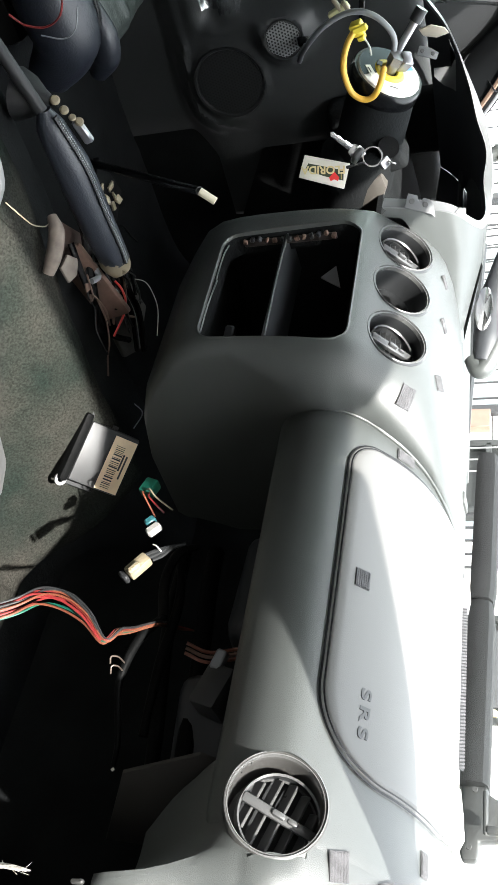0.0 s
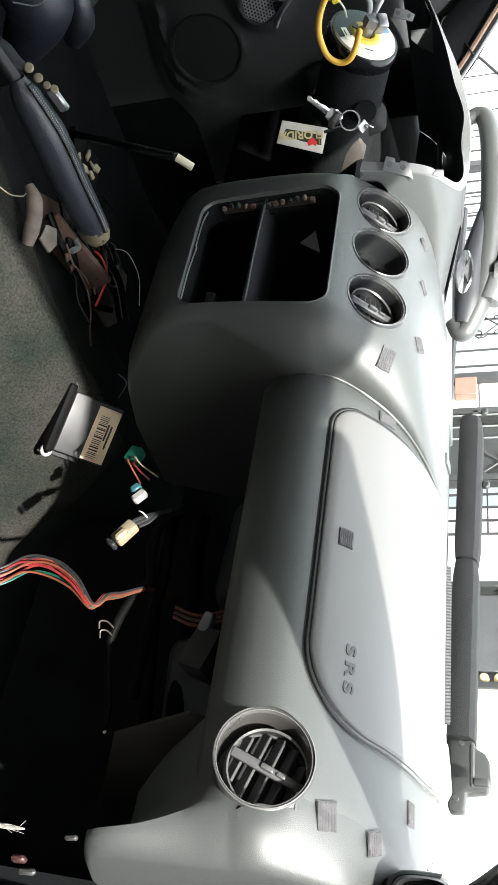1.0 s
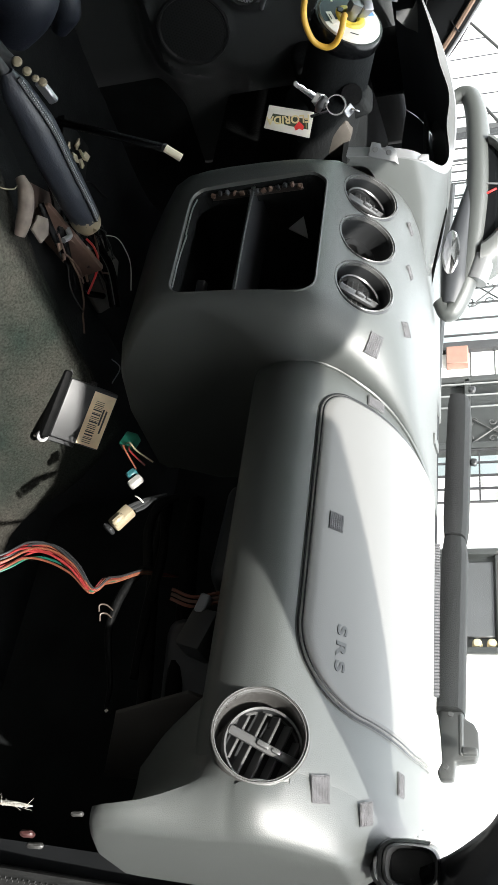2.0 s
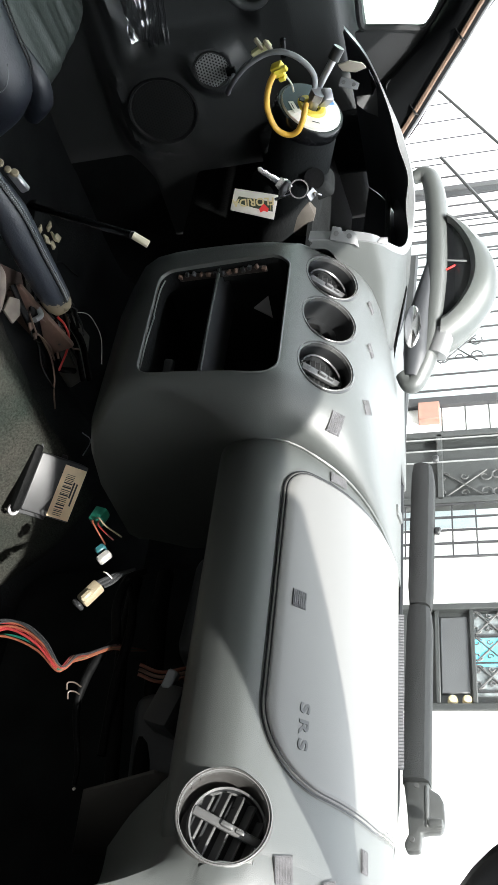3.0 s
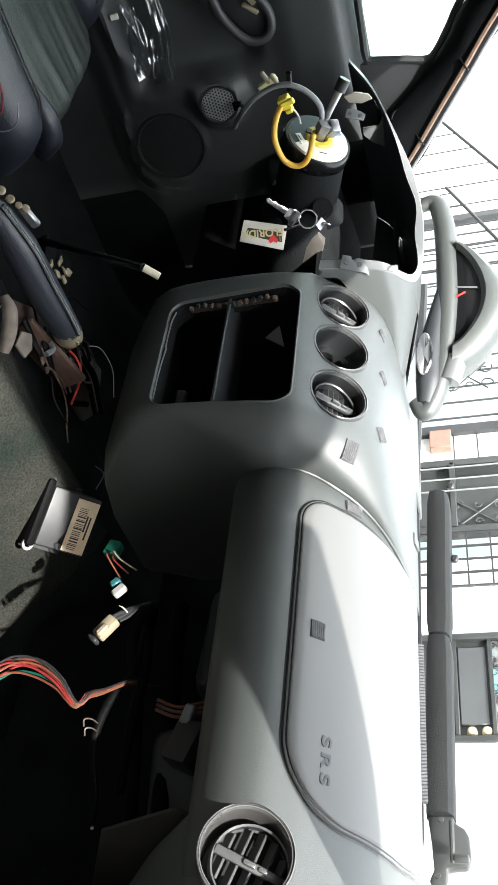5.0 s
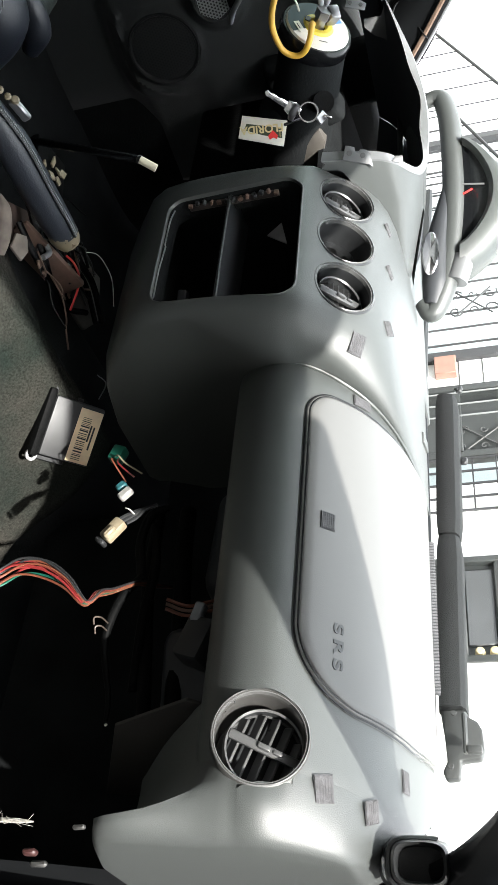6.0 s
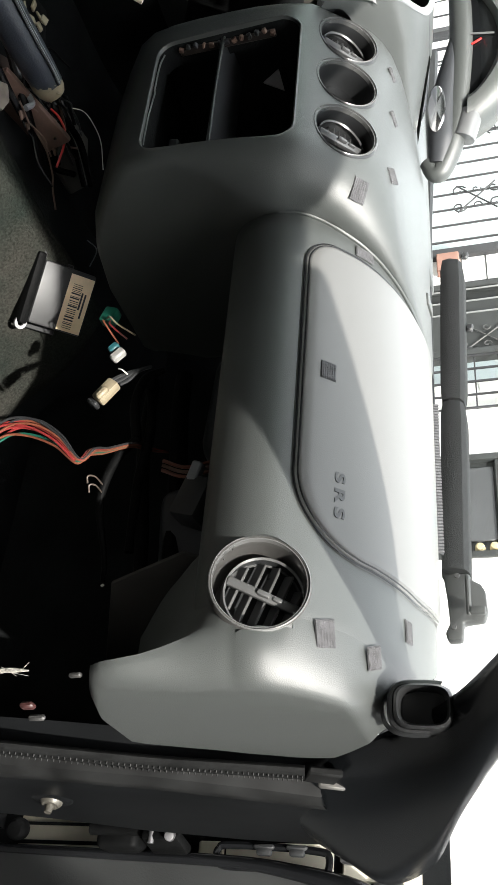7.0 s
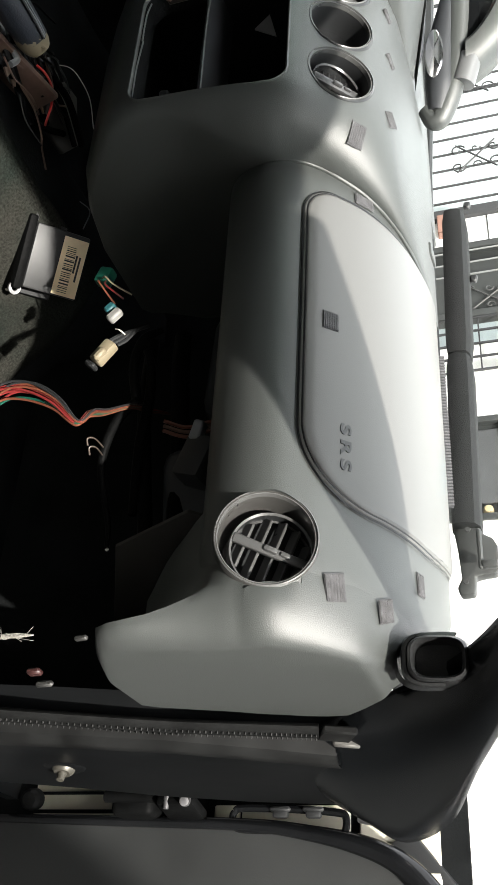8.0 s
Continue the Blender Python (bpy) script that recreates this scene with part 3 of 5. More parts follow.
part("cavity_side", plate([(.062, .826), (.119, .729), (.326, .633), (.338, .72), (.338, .86), (.10, .86)], .004, basis((.556, 0, 0), (0, 1, 0), (0, 0, 1)), .001), mat("dusty_brown_board", (.026, .0235, .020), .8, var=.2, scale=14), dashboard, "dusty brown side wall of the glovebox hollow")
part("air_duct", box((.16, .10, .07), pose(.29, .24, .81, 0, 0, -8), .02, 3), CAVITY, dashboard)
for k, (dx, c) in enumerate(((0, ORANGE), (.006, BROWNM), (.012, ORANGE))):
    part("loom_wire", tube([(.40 + dx, .20, .86), (.395 + dx, .16, .82), (.405 + dx, .15, .78), (.40 + dx, .14, .755)], .0022, 6), c, dashboard)

# driver side: open instrument hood
RIM = [(-.121, -.036, .952), (-.126, -.027, .985), (-.131, -.018, 1.015), (-.137, -.004, 1.040), (-.152, .024, 1.058), (-.185, .052, 1.070), (-.25, .070, 1.078), (-.36, .066, 1.081), (-.46, .045, 1.068), (-.53, .012, 1.046), (-.585, -.040, 1.018), (-.625, -.075, .985)]


def hood():
    bm = bmesh.new()
    rim = spline(RIM, 6)
    inner, deep, flank = [], [], []
    mid = Vector((-.37, .10, .99))
    for p in rim:
        inward = Vector((mid.x - p.x, 0, mid.z - p.z)).normalized()
        inner.append(p + inward * (.011 + .004 * math.sin(p.x * 37)) + Vector((0, -.004, 0)))
        deep.append(Vector((mid.x + (p.x - mid.x) * .86, .21, mid.z + (p.z - mid.z) * .72)))
    for p in rim:
        w = step(p.z - .975, .06)
        if p.x > -.2:
            flank.append(Vector((p.x + .002 + .020 * w, p.y + .012 + .15 * w, min(p.z - .004, 1.0335))))
        else:
            flank.append(Vector((p.x - (.04 if p.x < -.55 else 0) + .05 * max(0, 1 - (-.2 - p.x) / .1), max(p.y + .17, .19), 1.033)))
    loft(bm, [rim, [r.lerp(f, .35) + Vector((0, 0, .006)) for r, f in zip(rim, flank)], flank])
    return bm, rim, inner, deep


hb, rim, inner, deep = hood()
part("instrument_hood", hb, DASH, dashboard, "grey open instrument hood with a bare edge")
part("hood_edge", loft(bmesh.new(), [[p + Vector((0, .002, .001)) for p in rim], [p + Vector((0, -.0015, 0)) for p in rim], inner, [p + Vector((0, .012, -.002)) for p in inner]]), VENT, dashboard)
# Lining darkened so that lit scraps in the hollow sink into shade.
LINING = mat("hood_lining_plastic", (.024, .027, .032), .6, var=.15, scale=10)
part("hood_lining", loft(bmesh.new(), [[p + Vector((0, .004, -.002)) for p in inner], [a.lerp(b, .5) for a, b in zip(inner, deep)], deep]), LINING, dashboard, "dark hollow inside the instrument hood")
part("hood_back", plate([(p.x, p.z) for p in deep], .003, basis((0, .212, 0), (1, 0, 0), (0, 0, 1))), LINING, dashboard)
TABM = mat("grey_tab", (.07, .073, .075), .5)
TABF = facing((-.130, -.030, .997), (.62, -.66, .42), (0, .35, 1))
tab = part("mount_tab", plate([(-.018, -.009), (.018, -.009), (.024, -.012), (.018, .005), (.012, .009), (.004, .009), (.002, .004), (-.002, .004), (-.004, .010), (-.016, .010)], .0022, TABF, .0006), TABM, dashboard, "grey mounting tab with two holes")
for x in (-.010, .008):
    part("tab_hole", lathe([(0, .0006), (.0034, .0006), (.0036, 0)], TABF @ pose(x, .001, .0002), 12), INK, tab)
part("hood_tooth", plate([(-.008, -.004), (.008, -.004), (.006, .006), (-.004, .004)], .002, facing((-.140, -.006, 1.046), (.62, -.66, .42), (0, .35, 1)), .0005), TABM, dashboard)
part("left_end", box((.05, .12, .22), pose(-.665, .16, .90), .02, 3), UNDER, dashboard)
torn = [(.010, .995), (.011, 1.021), (-.004, 1.030), (-.033, 1.021), (.015, 1.034), (.042, 1.040), (.078, 1.050), (.066, 1.036), (.048, 1.021), (.040, 1.008), (.023, .994)]
part("torn_edge", plate(torn, .003, basis((-.55, 0, 0), (0, 1, 0), (0, 0, 1))), VENT, dashboard, "torn light grey edge of the hood")
# Slab closing the dash top, added to block sun from the footwell.
part("driver_top", box((.62, .26, .008), pose(-.37, .315, 1.024), .003, 1), DASH, dashboard)
# Black plate, added to hide a bright gap and read as shade.
part("hood_gap_plate", box((.44, .20, .008), pose(-.37, .17, .932, 6, 0, 0)), UNDER, dashboard)
# Enlarged to block sun streaks in the footwell, and blackened in place of shade.
part("knee_panel", box((.53, .02, .26), pose(-.435, .20, .775), .01, 2), LOOMB, dashboard)
TABF = facing((-.505, -.040, .992), (.62, -.66, .42), (0, .35, 1))
tab = part("mount_tab", plate([(-.016, -.008), (.015, -.007), (.017, .004), (.004, .008), (-.014, .007)], .0022, TABF, .0006), TABM, dashboard, "grey mounting tab with two holes")
for x in (-.009, .008):
    part("tab_hole", lathe([(0, .0006), (.0030, .0006), (.0032, 0)], TABF @ pose(x, 0, .0002), 12), INK, tab)

# ---- car shell ----
car = thing("car_body", (0, 0, .3), "dark car body shell with grey carpet, open at the passenger side", "car", kind="structure")


def floor_height(x, y):
    u = step(abs(x) - .040, .20)
    v = max(0, y - .36)
    return .555 - .155 * u + 2.7 * v * v * (.3 + .7 * u) + .006 * noise.noise((x * 6, y * 6, 0)) + .002 * noise.noise((x * 40, y * 40, 3))


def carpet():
    """The dusty carpet on the passenger side: it ends where the shade begins, at the tunnel and the toe board."""
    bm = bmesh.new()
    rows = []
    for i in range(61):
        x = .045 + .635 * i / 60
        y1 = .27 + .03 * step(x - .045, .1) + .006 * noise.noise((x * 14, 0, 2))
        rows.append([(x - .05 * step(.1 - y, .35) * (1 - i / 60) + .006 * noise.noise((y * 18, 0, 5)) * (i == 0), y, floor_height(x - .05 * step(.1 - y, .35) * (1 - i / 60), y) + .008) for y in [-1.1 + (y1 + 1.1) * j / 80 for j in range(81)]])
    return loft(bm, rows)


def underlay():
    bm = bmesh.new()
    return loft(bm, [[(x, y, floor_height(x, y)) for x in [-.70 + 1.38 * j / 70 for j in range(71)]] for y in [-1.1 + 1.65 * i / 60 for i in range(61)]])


# Bare floor beyond the carpet, blackened in place of shade.
part("underlay", underlay(), UNDER, car, "floor underlay over tunnel and toe board, black in place of shade")
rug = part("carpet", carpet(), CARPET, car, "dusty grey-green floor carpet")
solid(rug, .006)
part("kick_panel", box((.03, .49, .66), pose(-.735, .375, .67)), UNDER, car)
part("kick_panel", box((.02, .20, .50), pose(.675, .42, .62)), UNDER, car)
part("firewall", box((1.36, .01, .58), pose(0, .50, .62)), UNDER, car)
part("floor_pan", box((1.40, 1.7, .02), pose(0, -.25, .37)), DARKP, car)
part("sill", box((.06, 1.3, .10), pose(.70, -.35, .40), .015, 2), DARKP, car)
part("roof", box((1.30, 1.5, .03), pose(0, -1.10, 1.53), .012, 2), DARKP, car)
# Unseen sheet, added to bounce light onto the console.
part("bounce_sheet", box((1.22, 1.42, .012), pose(0, -1.10, 1.507), .004, 2), HIDDENG, car, "unseen grey sheet under the roof, added to bounce light")
# Unseen panel, added to keep sun streaks off the driver footwell.
part("sun_blocker", box((.50, .17, .014), pose(-.34, -.294, 1.444, -43, 0, 0), .006, 2), HIDDENG, car, "unseen grey panel, added to block sun on the driver side")
part("rear_wall", box((1.36, .05, 1.2), pose(0, -1.7, .95)), DARKP, car)
part("side_wall", box((.04, .8, 1.1), pose(-.74, -1.3, .92)), DARKP, car)
part("rear_side", box((.04, .7, 1.1), pose(.74, -1.45, .92)), DARKP, car)
part("roof_rail", tube([(.63, -.34, 1.445), (.635, -.6, 1.485), (.64, -1.1, 1.49)], .036, 12), DARKP, car)
part("roof_rail", tube([(-.615, -.38, 1.485), (-.625, -.6, 1.51), (-.63, -1.1, 1.52)], .03, 10), DARKP, car)


def ring_spline(points, n=5):
    p = [Vector(q) for q in points]
    m, out = len(p), []
    for i in range(m):
        a, b, c, d = p[i - 1], p[i], p[(i + 1) % m], p[(i + 2) % m]
        for k in range(n):
            u = k / n
            out.append(0.5 * (2 * b + (c - a) * u + (2 * a - 5 * b + 4 * c - d) * u * u + (3 * b - a - 3 * c + d) * u ** 3))
    return out


def moulded(sections, n=5, caps=True):
    """A smooth closed body through a few rings of points."""
    rings = [ring_spline(r, n) for r in sections]
    cols = [spline([r[k] for r in rings], 6) for k in range(len(rings[0]))]
    return loft(bmesh.new(), [[c[i] for c in cols] for i in range(len(cols[0]))], True, caps)


part("a_pillar", moulded([
    [(.688, .310, .850), (.712, .34, .850), (.718, .50, .850), (.700, .52, .850)],
    [(.685, .290, .895), (.722, .33, .895), (.742, .52, .895), (.708, .53, .895)],
    [(.682, .250, .940), (.728, .32, .945), (.758, .56, .935), (.715, .52, .955)],
    [(.680, .205, .985), (.728, .27, .995), (.752, .46, 1.000), (.705, .34, 1.005)],
    [(.680, .118, 1.050), (.722, .16, 1.050), (.738, .23, 1.057), (.696, .17, 1.068)],
    [(.680, .010, 1.100), (.706, .03, 1.106), (.715, .075, 1.116), (.686, .055, 1.135)],
    [(.656, -.12, 1.168), (.678, -.11, 1.175), (.686, -.07, 1.215), (.656, -.06, 1.262)],
    [(.615, -.38, 1.390), (.650, -.37, 1.405), (.660, -.31, 1.470), (.620, -.31, 1.495)]]), mat("pillar_trim", (.0042, .0048, .0054), .22, var=.15, scale=5, rvar=.05, spec=.25), car, "smooth black windscreen pillar trim")
part("a_pillar", moulded([
    [(-.690, .130, .960), (-.655, .15, .985), (-.662, .215, 1.020), (-.705, .20, 1.0)],
    [(-.690, .060, 1.040), (-.652, .08, 1.060), (-.660, .145, 1.082), (-.705, .13, 1.07)],
    [(-.690, .005, 1.100), (-.652, .03, 1.110), (-.660, .070, 1.130), (-.705, .06, 1.13)],
    [(-.688, -.049, 1.143), (-.648, -.03, 1.158), (-.658, -.005, 1.186), (-.703, -.01, 1.18)],
    [(-.684, -.117, 1.188), (-.642, -.10, 1.205), (-.652, -.075, 1.240), (-.698, -.08, 1.23)],
    [(-.650, -.36, 1.400), (-.612, -.35, 1.420), (-.620, -.32, 1.470), (-.665, -.33, 1.46)]]), DARKP, car, "black windscreen pillar trim with a taped wire")
WIRE = [(-.652, .165, 1.040), (-.645, .107, 1.081), (-.643, .048, 1.122), (-.640, -.017, 1.168), (-.634, -.102, 1.227), (-.606, -.28, 1.365)]
part("pillar_wire", tube(WIRE, .0042, 6), COPPER, car, "copper-coloured wire along the pillar")
part("pillar_wire", tube([Vector(p) + Vector((.004, .012, .006)) for p in WIRE], .0026, 6), GREYC, car, "grey wire along the pillar")
for i in (1, 3):
    part("wire_tape", tube([Vector(WIRE[i]) + Vector((-.006, -.012, -.008)), Vector(WIRE[i]) + Vector((.004, .003, .002)), Vector(WIRE[i]) + Vector((-.006, .012, .008))], .003, 8, 6, .45), GLOSS, car, "band of black tape")
# jamb behind the passenger dash end
JAMB = ((.40, .125, .36), (.50, .150, .41), (.565, .168, .44), (.65, .190, .49), (.76, .225, .53), (.855, .270, .545), (.91, .300, .545))
part("hinge_pillar", loft(bmesh.new(), [[(.675, a - .02, z), (.700, a - .006, z), (.716, a, z), (.7205, a + .010, z), (.722, a + .06, z), (.722, b - .03, z), (.719, b - .010, z), (.708, b, z), (.68, b + .005, z)] for z, a, b in JAMB]), DARKP, car, "black painted door jamb")
part("jamb_flange", loft(bmesh.new(), [[(.703, a - .010, z), (.7175, a - .006, z), (.7235, a + .004, z), (.7240, a + .022, z), (.7215, a + .026, z)] for z, a, b in JAMB]), mat("flange_paint", (.009, .0093, .0093), .6, var=.5, scale=30, spec=.06), car, "scuffed dark flange of the door jamb")
SEAL = [(.706, .105, .45), (.706, .132, .55), (.706, .153, .613), (.706, .182, .689), (.706, .210, .765), (.706, .228, .84), (.706, .243, .905)]
part("door_seal", tube(SEAL, .0165, 12, 8, .35, (1, 0, 0)), RUBBER, car, "ribbed rubber door seal with a torn end")
ribs = bmesh.new()
line = spline(SEAL, 14)
for a, b in zip(line[4:], line[5:]):
    d = (b - a).normalized()
    for off in (-.006, .007):
        add(ribs, box((.0035, .0035, .0014), basis((a + b) / 2 + Vector((.0058, 0, 0)) + off * Vector((0, d.z, -d.y)), (0, d.z, -d.y), d) @ pose(0, 0, 0, 90, 0, 0), .0008, 1))
rib = part("seal_rib", ribs, mat("rib_rubber", (.022, .0225, .0225), .6, var=.5, scale=60, spec=.1), car)
rib["kind"] = "stuff"
part("seal_clip", box((.008, .034, .034), pose(.706, .254, .920, -25, 0, 0), .002, 1), RUBBER, car, "bent bare metal end of the seal")
part("seal_clip", box((.010, .006, .028), pose(.709, .276, .925, -25, 0, 0), .002, 1), mat("worn_clip", (.10, .098, .092), .5, metal=.5), car)
part("jamb_bolt", lathe([(.0, .014), (.004, .014), (.005, .006), (.009, .006), (.012, .003), (.013, 0)], facing((.7235, .303, .607), (1, -.3, 0)), 20), mat("dull_bolt", (.07, .066, .055), .45, metal=.4), car, "round jamb bolt with washer")
part("bolt_boss", lathe([(0, .003), (.020, .003), (.024, 0)], facing((.7215, .303, .607), (1, -.1, 0)), 24), DARKP, car)
# Dark sheet, added so that the gap behind the hinges looks unlit.
part("hinge_gap_sheet", box((.26, .01, .80), pose(.69, .66, .60)), UNDER, car, "dark sheet added to fill the gap behind the hinges", smooth=False)
for x0, x1, z0, z1 in ((.668, .724, .380, .522), (.700, .728, .660, .697), (.700, .742, .700, .850), (.705, .745, .862, .915), (.728, .80, .922, .965)):
    part("fender_flange", box((x1 - x0, .006, z1 - z0), pose((x0 + x1) / 2, .647, (z0 + z1) / 2), .002, 1), BODYP, car, "cream painted fender edge behind the hinges")
for x, w in ((.684, .003), (.709, .004)):
    part("fender_rib", box((w, .010, .140), pose(x, .640, .451), .001, 1), UNDER, car)
part("fender_side", box((.02, .50, .60), pose(.80, .95, .62), .01, 2), BODYP, car)
# torn bits below the dash end
FUR = mat("white_fibre", (.30, .29, .26), .95, var=.3, scale=80, bump=1.0, bscale=300, fine=.4)
part("fibre_strip", tube([(.672, .045, .655), (.675, .030, .678), (.678, .022, .700), (.68, .018, .718)], [.0012, .0020, .0022, .0006], 10, 8, .4), FUR, car, "torn white fibre matting")
random.seed(12)
for k in range(14):
    u = random.random()
    at = Vector((.674 + .006 * u, .040 - .022 * u, .664 + .054 * u))
    part("fibre", tube([at, at + Vector((random.uniform(-.004, .004), random.uniform(-.010, .003), random.uniform(-.010, .010))), at + Vector((random.uniform(-.006, .006), random.uniform(-.013, .004), random.uniform(-.016, .016)))], .00016, 4, 4), FUR, car)
part("sill_clip", box((.004, .005, .012), pose(.682, .026, .758, 10, 0, 0), .0012, 1), mat("grey_clip", (.03, .03, .029), .5), car)
part("sill_clip", box((.006, .010, .014), pose(.682, .105, .672, 0, 0, 0), .002, 1), mat("red_brown_clip", (.035, .012, .011), .5), car)
part("sill_clip", box((.006, .005, .018), pose(.688, .122, .674, 0, 0, 0), .002, 1), mat("grey_clip", (.03, .03, .029), .5), car)
part("cowl", box((1.36, .16, .02), pose(0, .48, .952, -6, 0, 0), .006, 2), BLACK, car)
part("cowl_lip", loft(bmesh.new(), [[(x, .418, .955), (x, .420, top - .004), (x, .424, top), (x, .436, top - .001), (x, .442, top - .008), (x, .445, .955)] for x, top in ((-.64, 1.055), (-.40, 1.042), (-.20, 1.031), (-.05, 1.026), (.20, 1.0245), (.45, 1.021), (.54, 1.012), (.64, .985))], True, True), BLACK, car, "black ledge below the windscreen")


def hood_sheet():
    bm = bmesh.new()
    rows = []
    for i in range(13):
        y = .56 + .85 * i / 12
        rows.append([(x, y + .05 * (1 - (x / .66) ** 2) * (i / 12), .955 - .03 * (i / 12) - .10 * (i / 12) ** 4 - .05 * abs(x / .66) ** 3) for x in [-.66 + 1.32 * j / 16 for j in range(17)]])
    return loft(bm, rows)


part("bonnet", hood_sheet(), HOODP, car, "sunlit silver bonnet beyond the windscreen")
part("front_bumper", box((1.5, .12, .5), pose(0, 1.44, .58), .05, 3), HOODP, car)
glass = part("windscreen", loft(bmesh.new(), [[(x * (1 - .08 * u), .60 - .86 * u - .26 * (1 - .7 * u) * (x / .64) ** 2, .955 + .40 * u + .14 * u ** 3) for x in [-.64 + 1.28 * j / 16 for j in range(17)]] for u in (0, .2, .4, .6, .8, 1)]), GLASS, car, "clear windscreen")
glass.visible_shadow = False

# defroster grille behind the dashboard's crest
GRM = basis((.365, .275, 1.0375), (1, 0, 0), (0, .72, .70))
grille_base = part("defroster_grille", box((.200, .012, .003), GRM, .001, 1), BLACK, dashboard, "grey slatted defroster grille at the windscreen base")
for k in range(50):
    part("slat", box((.0022, .010, .003), GRM @ pose(-.098 + .004 * k, 0, .0016, 0, 0, 18)), VELCRO, grille_base, smooth=False)

# ---- trim strip on the dashboard ----
strip = thing("trim_strip", (.17, .38, 1.03), "dark grey padded trim strip lying along the windscreen base", "trim")


def strip_half(x0, x1):
    bm = bmesh.new()
    rows = []
    for x in [x0 + (x1 - x0) * k / 10 for k in range(11)]:
        e = .85 if x in (x0, x1) else 1
        rows.append([(x, .385 + dy * e + .012 * (x / .45) ** 2, 1.046 + .018 * (.437 - x) / .545 + dz * e) for dy, dz in ((-.024, -.016), (-.027, -.004), (-.022, .010), (-.012, .0155), (.012, .017), (.02, .012), (.022, -.014), (0, -.018))])
    return loft(bm, rows, True, True)


STRIPM = mat("woven_trim", (.010, .0106, .011), .75, var=.15, scale=20, bump=1.0, bscale=900, fine=.3, spec=.2)
part("pad", strip_half(-.056, .192), STRIPM, strip)
part("pad", strip_half(.196, .437), STRIPM, strip)
CLIPG = mat("bracket_grey", (.034, .035, .035), .5)
BRK = [(.437, 1.030), (.437, 1.060), (.446, 1.064), (.452, 1.074), (.462, 1.079), (.486, 1.080), (.497, 1.076), (.498, 1.064), (.500, 1.052), (.520, 1.050), (.521, 1.034), (.512, 1.030), (.500, 1.036), (.470, 1.034)]
brk = part("bracket", plate(BRK, .018, basis((0, .385, 0), (1, 0, 0), (0, 0, 1)), .003), CLIPG, strip, "grey plastic clip bracket")
part("ridge", box((.050, .006, .006), pose(.474, .366, 1.060), .002, 1), CLIPG, brk)
part("hook", box((.010, .010, .018), pose(.494, .366, 1.070), .003, 2), CLIPG, brk)
for x, z in ((.449, 1.048), (.513, 1.042)):
    part("screw", lathe([(0, .002), (.003, .002), (.0035, 0)], facing((x, .3665, z), (0, -1, 0)), 10), INK, brk)
for x in (-.085, .055):
    part("clip", box((.012, .008, .010), pose(x, .392, 1.080, 0, 10, 0), .002, 1), IRON, strip, "small black clip")

# ---- instrument binnacle lying on the dash ----
binnacle = thing("instrument_cluster", (-.3, .2, 1.04), "grey instrument cluster with its hood, lying loose on the dashboard", "instrument cluster")
BM = basis((-.314, .206, 1.075), (-.93, -.36, .10), (0, 0, 1))
part("bezel", tube([BM @ Vector(p) for p in ((-.170, -.016, 0), (-.188, -.004, 0), (-.175, .008, 0), (-.12, .022, 0), (0, .029, 0), (.12, .022, 0), (.18, .010, 0), (.192, -.004, 0), (.186, -.02, 0))], [.012, .014, .016, .018, .019, .018, .016, .014, .011], 16), DASH, binnacle)
part("lobe", tube([BM @ Vector(p) for p in ((-.178, .000, -.004), (-.14, .004, -.004), (-.09, .004, -.004), (-.03, .012, -.004), (.02, .018, -.004))], [.014, .021, .021, .015, .008], 14), CAVITY, binnacle, "dark lobe round the badge")
def hood_ring(u0, u1, top, d, n=32):
    return [BM @ Vector((u0 + (u1 - u0) * k / n, .040 + top * math.sin(math.pi * k / n) ** .75, d)) for k in range(n + 1)]


part("hood", loft(bmesh.new(), [hood_ring(*r) for r in ((-.078, .092, .040, -.006), (-.081, .095, .043, -.018), (-.088, .098, .049, -.024), (-.108, .103, .066, -.022), (-.122, .107, .079, -.012), (-.128, .109, .084, .006), (-.122, .108, .080, .04), (-.10, .10, .062, .07))]), DASH, binnacle)
part("dial", plate([(.007 + .094 * math.cos(radians(a)), .036 + .049 * math.sin(radians(a))) for a in range(0, 181, 12)], .004, BM @ Matrix.Translation((0, 0, -.006))), GLOSS, binnacle, "black dial with a white needle")
part("needle", box((.003, .034, .002), BM @ pose(.02, .058, -.013, 0, 0, 4), .0005, 1), VENT, binnacle)
part("red_needle", box((.016, .003, .002), BM @ pose(.008, .050, -.013, 0, 0, 60), .0005, 1), TAGR, binnacle)
part("lens", lathe([(.0, .004), (.022, .003), (.026, 0)], BM @ pose(-.100, -.003, -.024, 180, 0, 0) @ Matrix.Diagonal((1.4, .5, 1, 1)), 24), CHROME, binnacle, "bright oval badge")
part("mount_boss", rod(BM @ Vector((-.100, .045, -.004)), BM @ Vector((-.140, .034, -.004)), .017, 20), VENT, binnacle)

# ---- driver's door ----
door = thing("driver_door", (-.72, -.3, .5), "dark grey vinyl door card with loudspeakers and a map pocket", "car door")


def ridge(y, z, line, w):
    """How far the moulding rises at (y, z) over a ridge along the line, w metres half wide."""
    best = 9.0
    for (ay, az), (by, bz) in zip(line, line[1:]):
        ly, lz = by - ay, bz - az
        u = max(0.0, min(1.0, ((y - ay) * ly + (z - az) * lz) / (ly * ly + lz * lz)))
        best = min(best, math.hypot(y - ay - u * ly, z - az - u * lz))
    return math.exp(-(best / w) ** 2)


